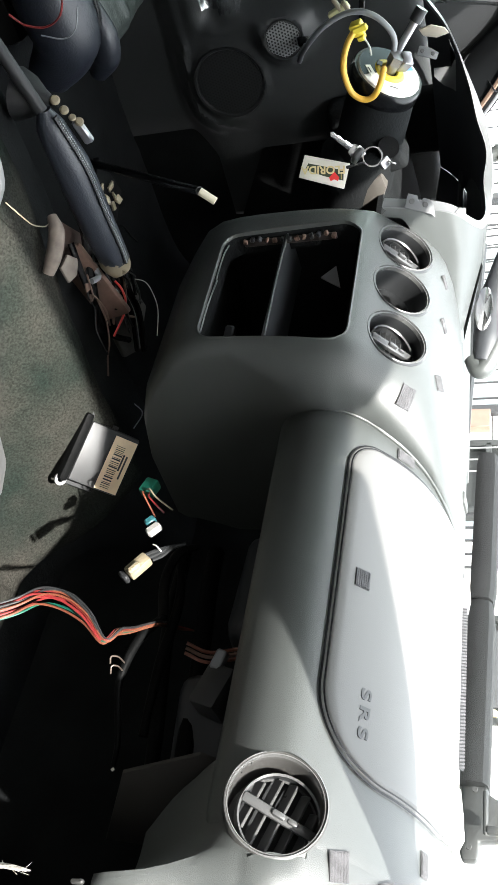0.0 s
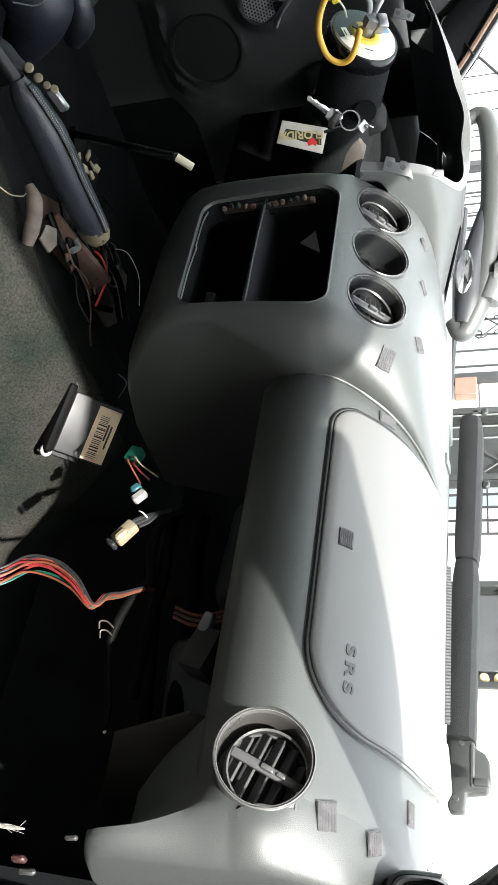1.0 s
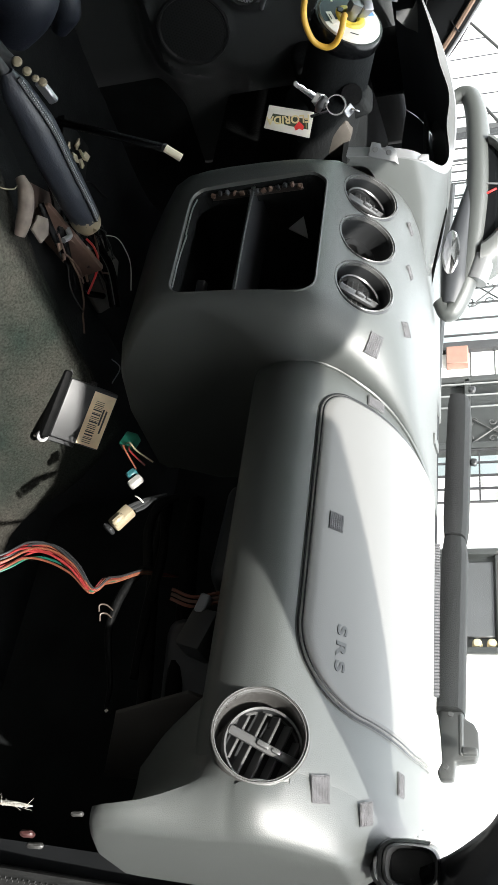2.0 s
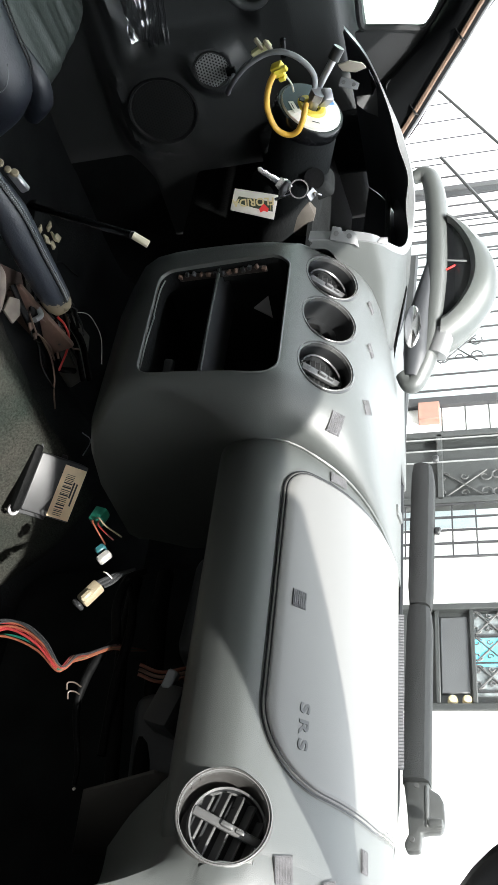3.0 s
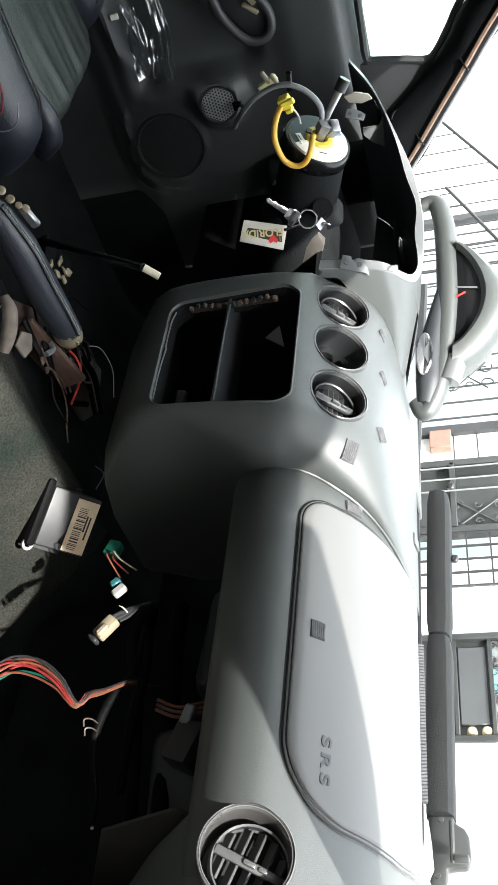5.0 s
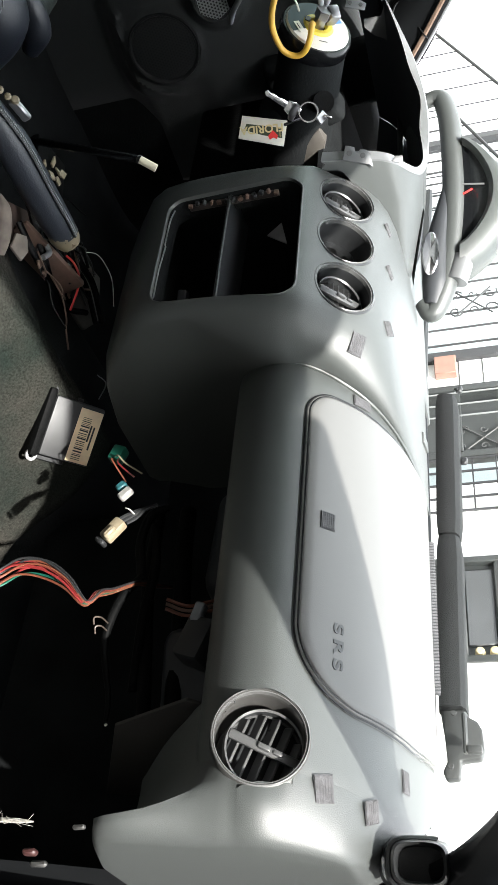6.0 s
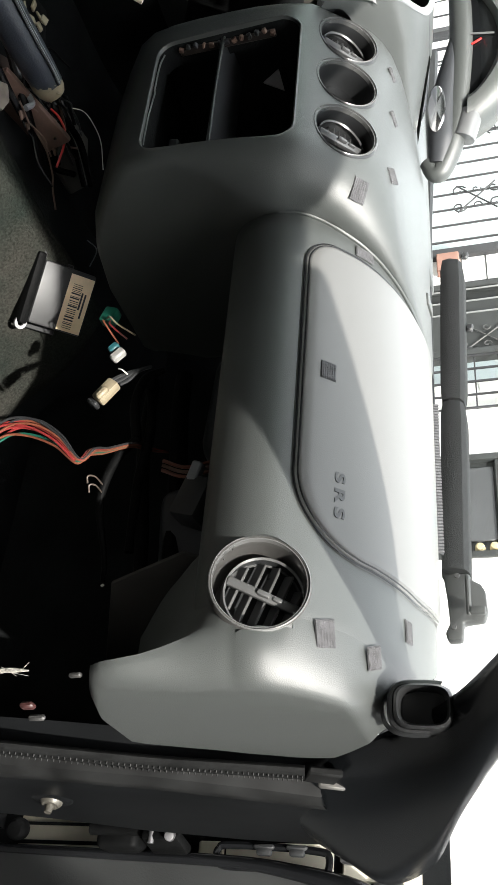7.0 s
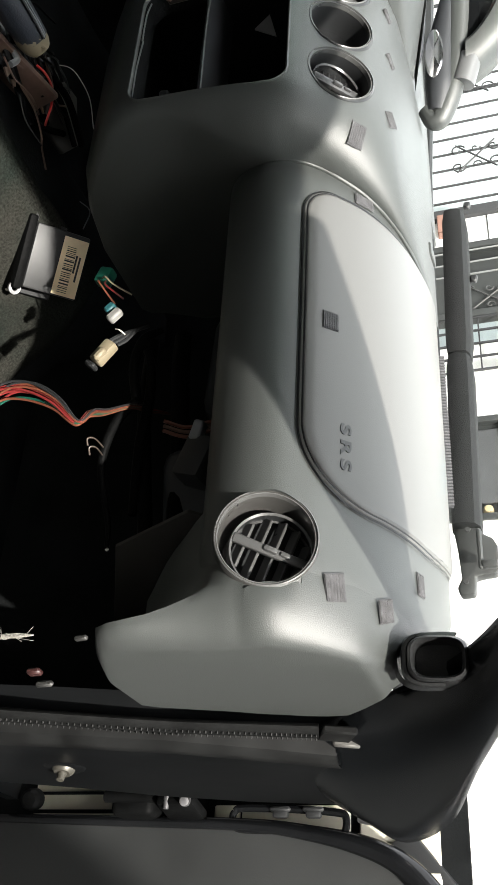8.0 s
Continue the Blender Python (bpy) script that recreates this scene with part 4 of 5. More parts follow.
def door_card():
    bm = bmesh.new()
    rows = []
    for i in range(141):
        y = -.75 + 1.10 * i / 140
        row = []
        for j in range(97):
            z = .38 + .632 * j / 96
            x = -.686 + .012 * step(z - .84, .06) - .05 * step(z - .955, .06) ** 2
            pocket = step(-.050 - y, .045) * step(z - .592, .035) * step(.845 - z, .05)
            x -= .030 * pocket
            d = math.hypot(y + .022, z - .74)
            x += .016 * (1 - step(d - .036, .030)) + .004 * math.exp(-((d - .037) / .006) ** 2)
            d = math.hypot(y - .047, z - .623)
            x += .004 * math.exp(-((d - .067) / .005) ** 2)
            x += .007 * math.exp(-((z - .585) / .012) ** 2) * step(-.03 - y, .05) + .006 * math.exp(-((y + .042) / .014) ** 2) * step(z - .585, .03) * step(.72 - z, .04)
            x -= .012 * step(y - .10, .06) * step(.70 - z, .06) + .02 * step(y - .12, .10)
            x -= .020 * step(.56 - z, .05)
            x += .012 * ridge(y, z, ((-.60, .572), (-.28, .582), (-.16, .592), (-.10, .612), (-.072, .65), (-.060, .70)), .014)
            x += .007 * ridge(y, z, ((-.03, .556), (.05, .543), (.095, .551), (.128, .580), (.145, .62)), .006) + .005 * ridge(y, z, ((-.01, .536), (.06, .524), (.11, .536), (.15, .575)), .006)
            row.append((x, y, z))
        rows.append(row)
    return loft(bm, rows)


card = part("door_card", door_card(), DOORM, door)
solid(card, .01)


def grille(name, c, n, r, sp, mt, parent, label):
    """A round grille: rim, dark plate and rows of small raised dots between the perforations."""
    m = facing(c, n, (0, 1, 0))
    g = part(name, lathe([(0, -.002), (r * .6, -.001), (r * .96, -.002), (r, .002), (r * 1.06, .003), (r * 1.10, -.004)], m, 40), BLACK, parent, label)
    bm = bmesh.new()
    k = int(r / sp) + 1
    for i in range(-k, k + 1):
        for j in range(-k, k + 1):
            x, y = sp * (i + .5 * (j % 2)), sp * .866 * j
            if math.hypot(x, y) < r * .95:
                # a web of short bars round each hole
                ring = [[bm.verts.new(m @ Vector((x + q * sp * math.cos(a), y + q * sp * math.sin(a), .0012))) for a in [radians(30 + 60 * t) for t in range(6)]] for q in (.33, .56)]
                for t in range(6):
                    bm.faces.new((ring[0][t], ring[0][(t + 1) % 6], ring[1][(t + 1) % 6], ring[1][t]))
    q = part("mesh", bm, mt, g, smooth=False)
    q["kind"] = "stuff"
    return g


grille("tweeter", (-.6655, -.022, .74), (1, -.10, .05), .031, .0058, mat("grille_grey", (.20, .205, .21), .4), door, "round tweeter grille with perforated grey cover")
grille("woofer", (-.680, .047, .623), (1, -.04, .02), .061, .0058, mat("grille_dark", (.022, .024, .025), .55), door, "large round woofer grille with dark mesh")
part("tweeter_tape", box((.004, .016, .018), pose(-.655, -.018, .775, 0, 0, 0), .001, 1), GLOSS, door, "scrap of shiny tape")
# Flat dark patch, standing in for the shade inside the pull opening.
part("pull_shade_patch", plate([(-.224, .823), (-.161, .861), (-.128, .854), (-.128, .824), (-.173, .795), (-.30, .765), (-.30, .80)], .006, basis((-.668, 0, 0), (0, 1, 0), (0, 0, 1)), .002), BLACK, door)
part("pull_handle", tube([(-.664, -.31, .772), (-.660, -.22, .779), (-.658, -.165, .793), (-.658, -.125, .824), (-.660, -.128, .858), (-.662, -.165, .866), (-.664, -.23, .832)], .008, 10), DOORM, door)
part("lock_linkage", box((.006, .055, .014), pose(-.662, -.205, .835, 30, 0, 0), .002, 1), CREAM, door, "cream plastic lock linkage")
part("lock_linkage", box((.006, .03, .008), pose(-.661, -.175, .838, 50, 0, 0), .002, 1), CREAM, door, "cream plastic lock linkage")
part("window_frame", tube([(-.70, -.75, 1.012), (-.70, -.30, 1.010), (-.70, -.10, 1.007), (-.70, -.045, 1.005), (-.70, -.032, 1.010), (-.70, -.027, 1.03), (-.70, -.020, 1.07), (-.70, -.013, 1.105), (-.70, -.022, 1.122), (-.698, -.06, 1.147), (-.698, -.114, 1.180), (-.68, -.30, 1.31), (-.66, -.5, 1.42)], .007, 8), BLACK, door)
part("mirror_sail", plate([(-.028, .985), (.20, .985), (.15, 1.045), (.06, 1.10), (-.006, 1.125)], .012, basis((-.698, 0, 0), (0, 1, 0), (0, 0, 1))), BLACK, door, "black mirror corner piece with screw holes")
pane = part("window_pane", plate([(-.75, .99), (.005, .995), (-.004, 1.11), (-.114, 1.18), (-.5, 1.41), (-.75, 1.45)], .004, basis((-.712, 0, 0), (0, 1, 0), (0, 0, 1))), clear_glass("tinted_glass", (.86, .95, .90)), door, "pale green side window with small specks", smooth=False)
pane.visible_shadow = False
random.seed(11)
drops = bmesh.new()
for k in range(70):
    y, z = random.uniform(-.22, -.03), random.uniform(1.08, 1.20)
    bmesh.ops.create_circle(drops, cap_ends=True, segments=6, radius=random.uniform(.0010, .0022), matrix=facing((-.7105, y, z), (1, 0, 0)))
spots = part("pane_speck", drops, mat("speck_grey", (.25, .28, .27), .6), pane, smooth=False)
spots["kind"] = "stuff"
# White discs stand in for daylight seen through the screw holes.
for y, z, r in ((.034, 1.039, .0036), (.049, 1.019, .0030), (.049, 1.049, .0042)):
    part("daylight_disc", lathe([(0, .001), (r, .0012), (r + .0005, 0)], facing((-.6965, y, z), (1, 0, 0)), 12), mat("painted_daylight", (.9, .9, .88), .6), door, "white disc standing in for daylight through a hole")
part("sail_cup", lathe([(.010, 0), (.013, .014), (.016, .016), (.015, 0)], facing((-.69, .075, 1.045), (1, -.2, .3)), 20), BLACK, door)
part("outer_skin", box((.02, 1.3, .62), pose(-.745, -.33, .66), .005, 1), DARKP, door)

# plastic bag in the map pocket
def film_strip(y0, y1, z0, z1, folds, slant, seed, wob, amp, x=-.692):
    bm = bmesh.new()
    rows = []
    for i in range(25):
        u = i / 24
        row = []
        for j in range(41):
            v = j / 40
            fold = abs((v * folds + wob * noise.noise((u * 2.2, v * 3, seed))) % 1 - .5) * 2
            wide = .55 + .45 * min(1, u * 2.2)
            row.append((x + amp * fold + amp * noise.noise((u * 3, v * 4, seed + 5)), y0 + (y1 - y0) * u + .006 * noise.noise((v * 6, 0, seed)) * (u < .05), z0 + slant * (1 - u) + (z1 - z0) * v * wide + .003 * noise.noise((u * 7, v * 2, seed))))
        rows.append(row)
    return loft(bm, rows)


plastic_bag = thing("plastic_bag", (-.68, -.16, .64), "crumpled clear plastic bag in the door pocket", "plastic bag")
b1 = part("film", film_strip(-.242, -.070, .634, .672, 4.2, .030, 1, .10, .0055), FILM, plastic_bag, sharp=180)
b2 = part("film", film_strip(-.215, -.085, .603, .642, 1.4, .014, 9, .5, .009), FILM, plastic_bag, sharp=180)
part("clip_seal", box((.004, .010, .014), pose(-.676, -.205, .606), .001, 1), WHITEP, plastic_bag)

# ---- seats ----
def cushion(cx, w, z0, top, y0, y1, wrinkle, seed):
    """A padded block with a rolled front edge and fine pulled wrinkles."""
    bm = bmesh.new()
    rows = []
    for i in range(61):
        u = -1 + 2 * i / 60
        side = 1 - abs(u) ** 6
        row = []
        for j in range(57):
            v = j / 56
            if v < .3:
                a = radians(90 * v / .3)
                y, z = y1 - .035 + .035 * math.cos(a), top - .045 + .045 * math.sin(a)
                z = z if v > .03 else z0
            else:
                y, z = y1 - .035 - (y1 - .035 - y0) * (v - .3) / .7, top - .012 * math.sin(math.pi * (v - .3) / .7)
            fade = math.exp(-((v - .33) / .16) ** 2)
            crease = noise.noise((u * 7 + .6 * noise.noise((u * 3, v * 4, seed)), v * 1.3, seed)) + .5 * noise.noise((u * 17, v * 2.2, seed + 3))
            z += wrinkle * fade * crease + .004 * noise.noise((u * 2, v * 3, seed + 7))
            row.append((cx + w * u, y - .02 * (1 - side) + wrinkle * .6 * fade * crease, z - (.05 * (1 - side) if v > .03 else 0)))
        rows.append(row)
    return loft(bm, rows)


def seat(name, at, label, mt, yfront, top, near):
    s = thing(name, at, label, "car seat")
    x = at[0]
    part("cushion", cushion(x, .175, at[2], top, yfront - .42, yfront, .0045, at[0] * 5), mt, s)
    for sd in (-1, 1):
        bx = x + sd * .205
        part("bolster", tube([(bx, yfront - .030, top - .075), (bx, yfront - .075, top - .032), (bx, yfront - .14, top - .030), (bx, yfront - .26, top - .028), (bx, yfront - .40, top - .02)], [.028, .044, .048, .050, .05], 18), LEATHERN, s, "navy stitched leather bolster")
        for off in (.004, -.004):
            part("seam", tube([(bx - sd * (.016 + off), yfront - .024, top - .046), (bx - sd * (.020 + off), yfront - .075, top + .0095), (bx - sd * (.020 + off), yfront - .14, top + .0155), (bx - sd * (.02 + off), yfront - .26, top + .019), (bx - sd * (.02 + off), yfront - .40, top + .026)], .0014, 6), BLACK, s)
        part("back_bolster", tube([(bx, yfront - .36, top + .02), (bx, yfront - .44, top + .16), (bx, yfront - .54, top + .50)], [.055, .062, .05], 16), mt, s)
    part("backrest", box((.36, .12, .60), pose(x, yfront - .47, top + .30, 10, 0, 0), .05, 4), mt, s)
    part("base", box((.36, .38, .10), pose(x, yfront - .25, at[2] - .02), .02, 2), BLACK, s)
    return s


seat("driver_seat", (-.43, -.4, .47), "black leather driver seat with stitched side bolsters", LEATHER, -.19, .605, 1)
dseat = bpy.data.objects["driver_seat"]
part("bolster_tip", tube([(-.283, -.285, .598), (-.283, -.240, .600), (-.286, -.208, .590), (-.288, -.184, .568)], [.008, .017, .020, .012], 16), LEATHERN, dseat, "small navy leather end of the bolster")
pseat = thing("passenger_seat", (.42, -.55, .45), "grey leather passenger seat cushion with rounded bolsters", "car seat")
part("cushion", cushion(.44, .15, .48, .64, -.90, -.34, .003, 2), LEATHERG, pseat)
for x, z, r in ((.190, .668, .050), (.340, .728, .040)):
    part("bolster", tube([(x, -.30, z - .065), (x + .005, -.325, z - .045), (x + .01, -.40, z - .04), (x + .02, -.55, z - .04), (x + .02, -.8, z - .03)], [r * .55, r * .9, r, r, r * .9], 18), LEATHERG, pseat)
# Unseen backrest, added to block light reaching the dash from behind.
part("backrest", box((.40, .12, .66), pose(.42, -1.02, .98, 14, 0, 0), .05, 4), LEATHERG, pseat)
part("side_trim", tube([(.53, -.31, .735), (.545, -.33, .76), (.56, -.45, .765), (.57, -.7, .77)], [.02, .045, .05, .05], 16), mat("dusty_trim", (.030, .028, .026), .7, var=.2, scale=20), pseat, "dusty grey-brown side trim")

# ---- steering column ----
column = thing("steering_column", (-.35, 0, .9), "bare black steering column without its wheel", "steering column")
CA = Vector((.12, -.81, .54)).normalized()
C0 = Vector((-.352, -.094, .951))
CM = facing(C0, CA)
part("shroud", rod(C0 - CA * .010, C0 - CA * .012 - Vector((0.03, -.93, .36)) * .26, .047, 32, .052), UNDER, column)
part("switch_hub", lathe([(.047, -.03), (.0525, -.020), (.0525, -.006), (.050, .0), (.0, .0)], CM, 40), GLOSS, column)
clock = part("clock_spring", lathe([(.014, .003), (.045, .003), (.0465, .0), (.0465, -.008)], CM, 48), WHITEP, column, "round white clock spring with printed labels")
part("label_arc", lathe([(.022, .0036), (.0452, .0036)], CM, 24, 138, 312), mat("teal_label", (.016, .034, .040), .6), clock, "dark teal half of the disc")
part("label_patch", box((.008, .012, .0008), CM @ pose(-.022, .026, .0042, 0, 0, 35), .0003, 1), BLUEL, clock)
part("label_patch", box((.022, .009, .0008), CM @ pose(.018, -.026, .0044, 0, 0, 35), .0003, 1), WHITEP, clock)
part("print_line", box((.010, .0012, .0004), CM @ pose(.018, -.028, .0050, 0, 0, 35)), INK, clock, smooth=False)
part("print_line", box((.012, .0012, .0004), CM @ pose(.030, .010, .0034, 0, 0, 100)), INK, clock, smooth=False)
part("centre_ring", lathe([(.010, .002), (.013, .006), (.019, .006), (.0225, .003)], CM, 36), YELLOWC, clock, "yellow centre ring")
part("ring_notch", box((.010, .008, .002), CM @ pose(-.002, -.017, .0066), .0006, 1), BLACK, clock)
part("shaft", rod(C0 - CA * .01, C0 + CA * .026, .0085, 16), METAL, column, "splined steel steering shaft")
part("shaft_nut", rod(C0 + CA * .018, C0 + CA * .030, .0115, 6), METAL, column)
part("shaft_block", box((.020, .016, .022), CM @ pose(-.004, .012, .022, 0, 20, 30), .003, 2), METAL, column)
part("lever", rod((-.362, -.098, .951), (-.376, -.150, .993), .0052, 14), METAL, column, "bare metal lever")
part("lever_tip", rod((-.376, -.148, .991), (-.380, -.162, 1.002), .0085, 12), BLACK, column, "knurled dark lever end")
part("stalk_blade", plate([(-.116, .990), (-.119, 1.008), (-.112, 1.026), (-.104, 1.031), (-.100, 1.014), (-.105, .996)], .004, basis((-.42, 0, 0), (0, 1, 0), (0, 0, 1)), .0012), mat("beige_blade", (.42, .38, .32), .35, metal=.4), column, "beige leaf-shaped bracket")
part("shroud_screw", lathe([(0, .003), (.004, .003), (.006, .001), (.007, 0)], facing((-.327, -.028, .893), (.6, -.6, .3)), 14), METAL, column)
part("lock_barrel", rod((-.322, .005, .938), (-.300, -.012, .944), .015, 20), GLOSS, column, "worn ignition lock barrel")
part("lock_block", box((.045, .055, .050), pose(-.345, .020, .935, 20, 0, 15), .010, 3), UNDER, column)
part("lower_shroud", box((.09, .13, .06), pose(-.36, .07, .88, 25, 0, 0), .016, 3), UNDER, column)
part("column_bracket", plate([(.035, .927), (.060, .932), (.100, .915), (.094, .890), (.070, .880), (.050, .905)], .03, basis((-.31, 0, 0), (0, 1, 0), (0, 0, 1)), .006), mat("dusty_cast", (.045, .04, .034), .7, var=.3, scale=30), column, "dusty cast bracket")
part("yellow_lead", tube([C0 + CA * .010 + Vector((.004, 0, -.010)), (-.315, -.118, .950), (-.300, -.108, .946), (-.2985, -.0918, .9348), (-.2985, -.089, .9205), (-.2985, -.1013, .9063), (-.2985, -.127, .9006), (-.2985, -.1488, .9034), (-.3004, -.1688, .912), (-.304, -.182, .9234)], .0042, 10), YELLOW, column, "looped yellow airbag lead")
yc = part("yellow_connector", box((.014, .017, .016), pose(-.307, -.182, .926, 20, 10, 10), .002, 2), YELLOWC, column, "yellow airbag connector")
part("latch", box((.006, .008, .020), pose(-.300, -.184, .930, 20, 10, 10), .001, 1), YELLOWC, yc)
part("latch", box((.010, .006, .010), pose(-.304, -.171, .930, 20, 10, 10), .001, 1), YELLOWC, yc)
part("grey_lead", tube([C0 + CA * .018, (-.355, -.104, .953), (-.355, -.115, .959), (-.356, -.134, .964), (-.357, -.150, .960), (-.36, -.165, .948), (-.363, -.174, .934), (-.368, -.177, .918), (-.375, -.172, .895), (-.39, -.150, .860), (-.44, -.10, .82), (-.56, -.03, .785), (-.652, -.012, .778)], .0040, 10), GREYC, column, "grey sleeved lead running to the door")
part("white_wire", tube([(-.37, -.147, .918), (-.365, -.130, .928), (-.36, -.118, .930)], .0014, 6), WHITEP, column)
cc = part("cream_connector", box((.010, .012, .032), pose(-.418, -.160, .886, 25, 0, 0), .002, 1), mat("olive_cream", (.48, .46, .26), .5), column, "pale green-cream connector")
part("clip", box((.008, .020, .006), pose(-.416, -.170, .885, 25, 0, 0), .0015, 1), CREAM, cc)
part("clip", box((.008, .018, .006), pose(-.416, -.165, .897, 25, 0, 0), .0015, 1), CREAM, cc)
part("dark_clip", box((.006, .030, .008), pose(-.415, -.158, .918, -10, 0, 0), .0015, 1), GLOSS, column)

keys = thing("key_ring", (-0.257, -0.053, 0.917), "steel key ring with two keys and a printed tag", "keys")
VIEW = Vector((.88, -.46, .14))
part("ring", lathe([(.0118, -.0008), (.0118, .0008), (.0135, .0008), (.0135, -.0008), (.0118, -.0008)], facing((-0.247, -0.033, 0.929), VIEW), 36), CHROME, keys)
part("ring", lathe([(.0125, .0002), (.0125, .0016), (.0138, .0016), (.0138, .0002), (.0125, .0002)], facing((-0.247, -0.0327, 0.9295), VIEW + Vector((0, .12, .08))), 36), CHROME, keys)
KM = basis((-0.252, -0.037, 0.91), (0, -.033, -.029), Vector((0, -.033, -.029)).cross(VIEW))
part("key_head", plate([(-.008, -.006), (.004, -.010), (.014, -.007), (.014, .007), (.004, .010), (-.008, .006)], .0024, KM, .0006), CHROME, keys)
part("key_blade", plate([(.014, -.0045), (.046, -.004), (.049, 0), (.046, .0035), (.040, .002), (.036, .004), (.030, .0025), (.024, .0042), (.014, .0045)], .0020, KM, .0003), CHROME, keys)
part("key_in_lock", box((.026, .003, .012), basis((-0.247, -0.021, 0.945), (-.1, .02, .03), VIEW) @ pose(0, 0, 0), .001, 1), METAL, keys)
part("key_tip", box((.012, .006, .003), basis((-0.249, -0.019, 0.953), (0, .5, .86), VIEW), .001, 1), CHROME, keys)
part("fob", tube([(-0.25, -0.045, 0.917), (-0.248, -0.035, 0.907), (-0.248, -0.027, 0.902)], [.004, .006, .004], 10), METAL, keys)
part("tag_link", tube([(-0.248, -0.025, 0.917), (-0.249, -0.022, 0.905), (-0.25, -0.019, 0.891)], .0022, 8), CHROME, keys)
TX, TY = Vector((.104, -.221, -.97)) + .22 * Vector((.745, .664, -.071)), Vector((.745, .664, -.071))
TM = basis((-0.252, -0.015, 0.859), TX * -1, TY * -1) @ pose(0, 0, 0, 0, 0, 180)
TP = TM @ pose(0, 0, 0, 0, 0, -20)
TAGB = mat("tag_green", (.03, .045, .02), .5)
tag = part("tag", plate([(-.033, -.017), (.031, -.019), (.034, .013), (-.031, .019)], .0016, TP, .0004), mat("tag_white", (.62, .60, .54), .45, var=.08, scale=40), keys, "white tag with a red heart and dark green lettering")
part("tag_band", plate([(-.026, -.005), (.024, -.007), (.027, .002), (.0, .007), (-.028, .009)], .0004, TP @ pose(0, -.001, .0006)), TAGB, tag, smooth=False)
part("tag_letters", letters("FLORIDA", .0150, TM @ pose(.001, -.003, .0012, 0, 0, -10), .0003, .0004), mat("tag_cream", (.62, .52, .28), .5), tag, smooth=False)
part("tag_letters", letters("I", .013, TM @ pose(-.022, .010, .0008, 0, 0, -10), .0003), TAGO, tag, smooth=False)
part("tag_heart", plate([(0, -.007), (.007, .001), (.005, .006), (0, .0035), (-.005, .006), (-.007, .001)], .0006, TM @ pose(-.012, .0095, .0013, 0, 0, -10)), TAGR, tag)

# ---- handbrake and tunnel ----
brake = thing("handbrake", (-.03, -.1, .56), "handbrake lever with a dark leather grip, pulled up", "handbrake")
part("grip", tube([(-.03, -.272, .612), (-.03, -.25, .612), (-.03, -.20, .617), (-.03, -.15, .618), (-.03, -.09, .620), (-.03, -.06, .622)], [.008, .017, .0225, .0225, .021, .019], 20, up=(1, 0, 0)), mat("grip_leather", (.020, .024, .032), .42, var=.15, scale=10, bump=.4, bscale=500), brake, "dark navy leather grip with a perforated seam")
random.seed(5)
seamline = spline([(-.024, -.265, .626), (-.021, -.20, .6395), (-.021, -.14, .6402), (-.022, -.085, .641), (-.022, -.062, .640)], 24)
part("seam_strip", sweep(bmesh.new(), seamline[::6], .0042, 8, 4, .5), BLACK, brake, "perforated seam strip")
dots = bmesh.new()
for k, p in enumerate(seamline[2:-2]):
    for off in (-.0022, .0022):
        add(dots, lathe([(0, .0026), (.0009, .0022), (.0012, .001)], Matrix.Translation(p + Vector((off, 0, 0))), 6))
st = part("stitch", dots, GREYC, brake)
st["kind"] = "stuff"
part("lever", tube([(-.035, -.36, .585), (-.033, -.30, .600), (-.03, -.26, .611)], .008, 10), BLACK, brake)
part("torn_end", lathe([(.0190, -.020), (.0200, -.010), (.0180, .000), (.0140, .008), (.011, .006), (.010, -.012)], facing((-.03, -.052, .622), (0, 1, .12)), 14), CREAM, brake, "torn cream plastic end of the grip")
part("torn_flap", plate([(0, 0), (.018, .002), (.014, .022), (.004, .016)], .002, basis((-.018, -.058, .612), (0, .9, .3), (.1, -.3, .9))), CREAM, brake)
for p, r in (((-.03, -.281, .630), .006), ((-.03, -.268, .636), .0055), ((-.032, -.257, .641), .0045), ((-.034, -.250, .646), .0055)):
    part("ratchet_bead", lathe([(0, r * .7), (r * .7, r * .55), (r, 0), (r * .7, -r * .55), (0, -r * .7)], facing(p, (.5, -.6, .4)), 12), CREAM, brake, "cream plastic ratchet piece")
part("ratchet_arm", box((.008, .030, .012), pose(-.045, -.232, .640, 15, 0, 0), .002, 1), METAL, brake)
part("pivot_bracket", box((.010, .12, .045), pose(-.028, -.03, .578, 15, 0, 0), .004, 2), BROWNM, brake)

gear = thing("gear_lever", (0, -.2, .64), "bare gear lever rod with a white tip, its knob removed", "gear lever")
part("rod", rod((-.150, -.131, .580), (.001, -.166, .773), .0052, 12), GLOSS, gear)
part("tip", rod((.001, -.166, .773), (.005, -.153, .789), .0046, 12), mat("aged_white", (.58, .53, .40), .5), gear, "white plastic tip")
part("boot", lathe([(.030, 0), (.024, .015), (.012, .030), (.006, .04)], pose(-.06, -.28, .575, -15, 10, 0), 20), BLACK, gear)

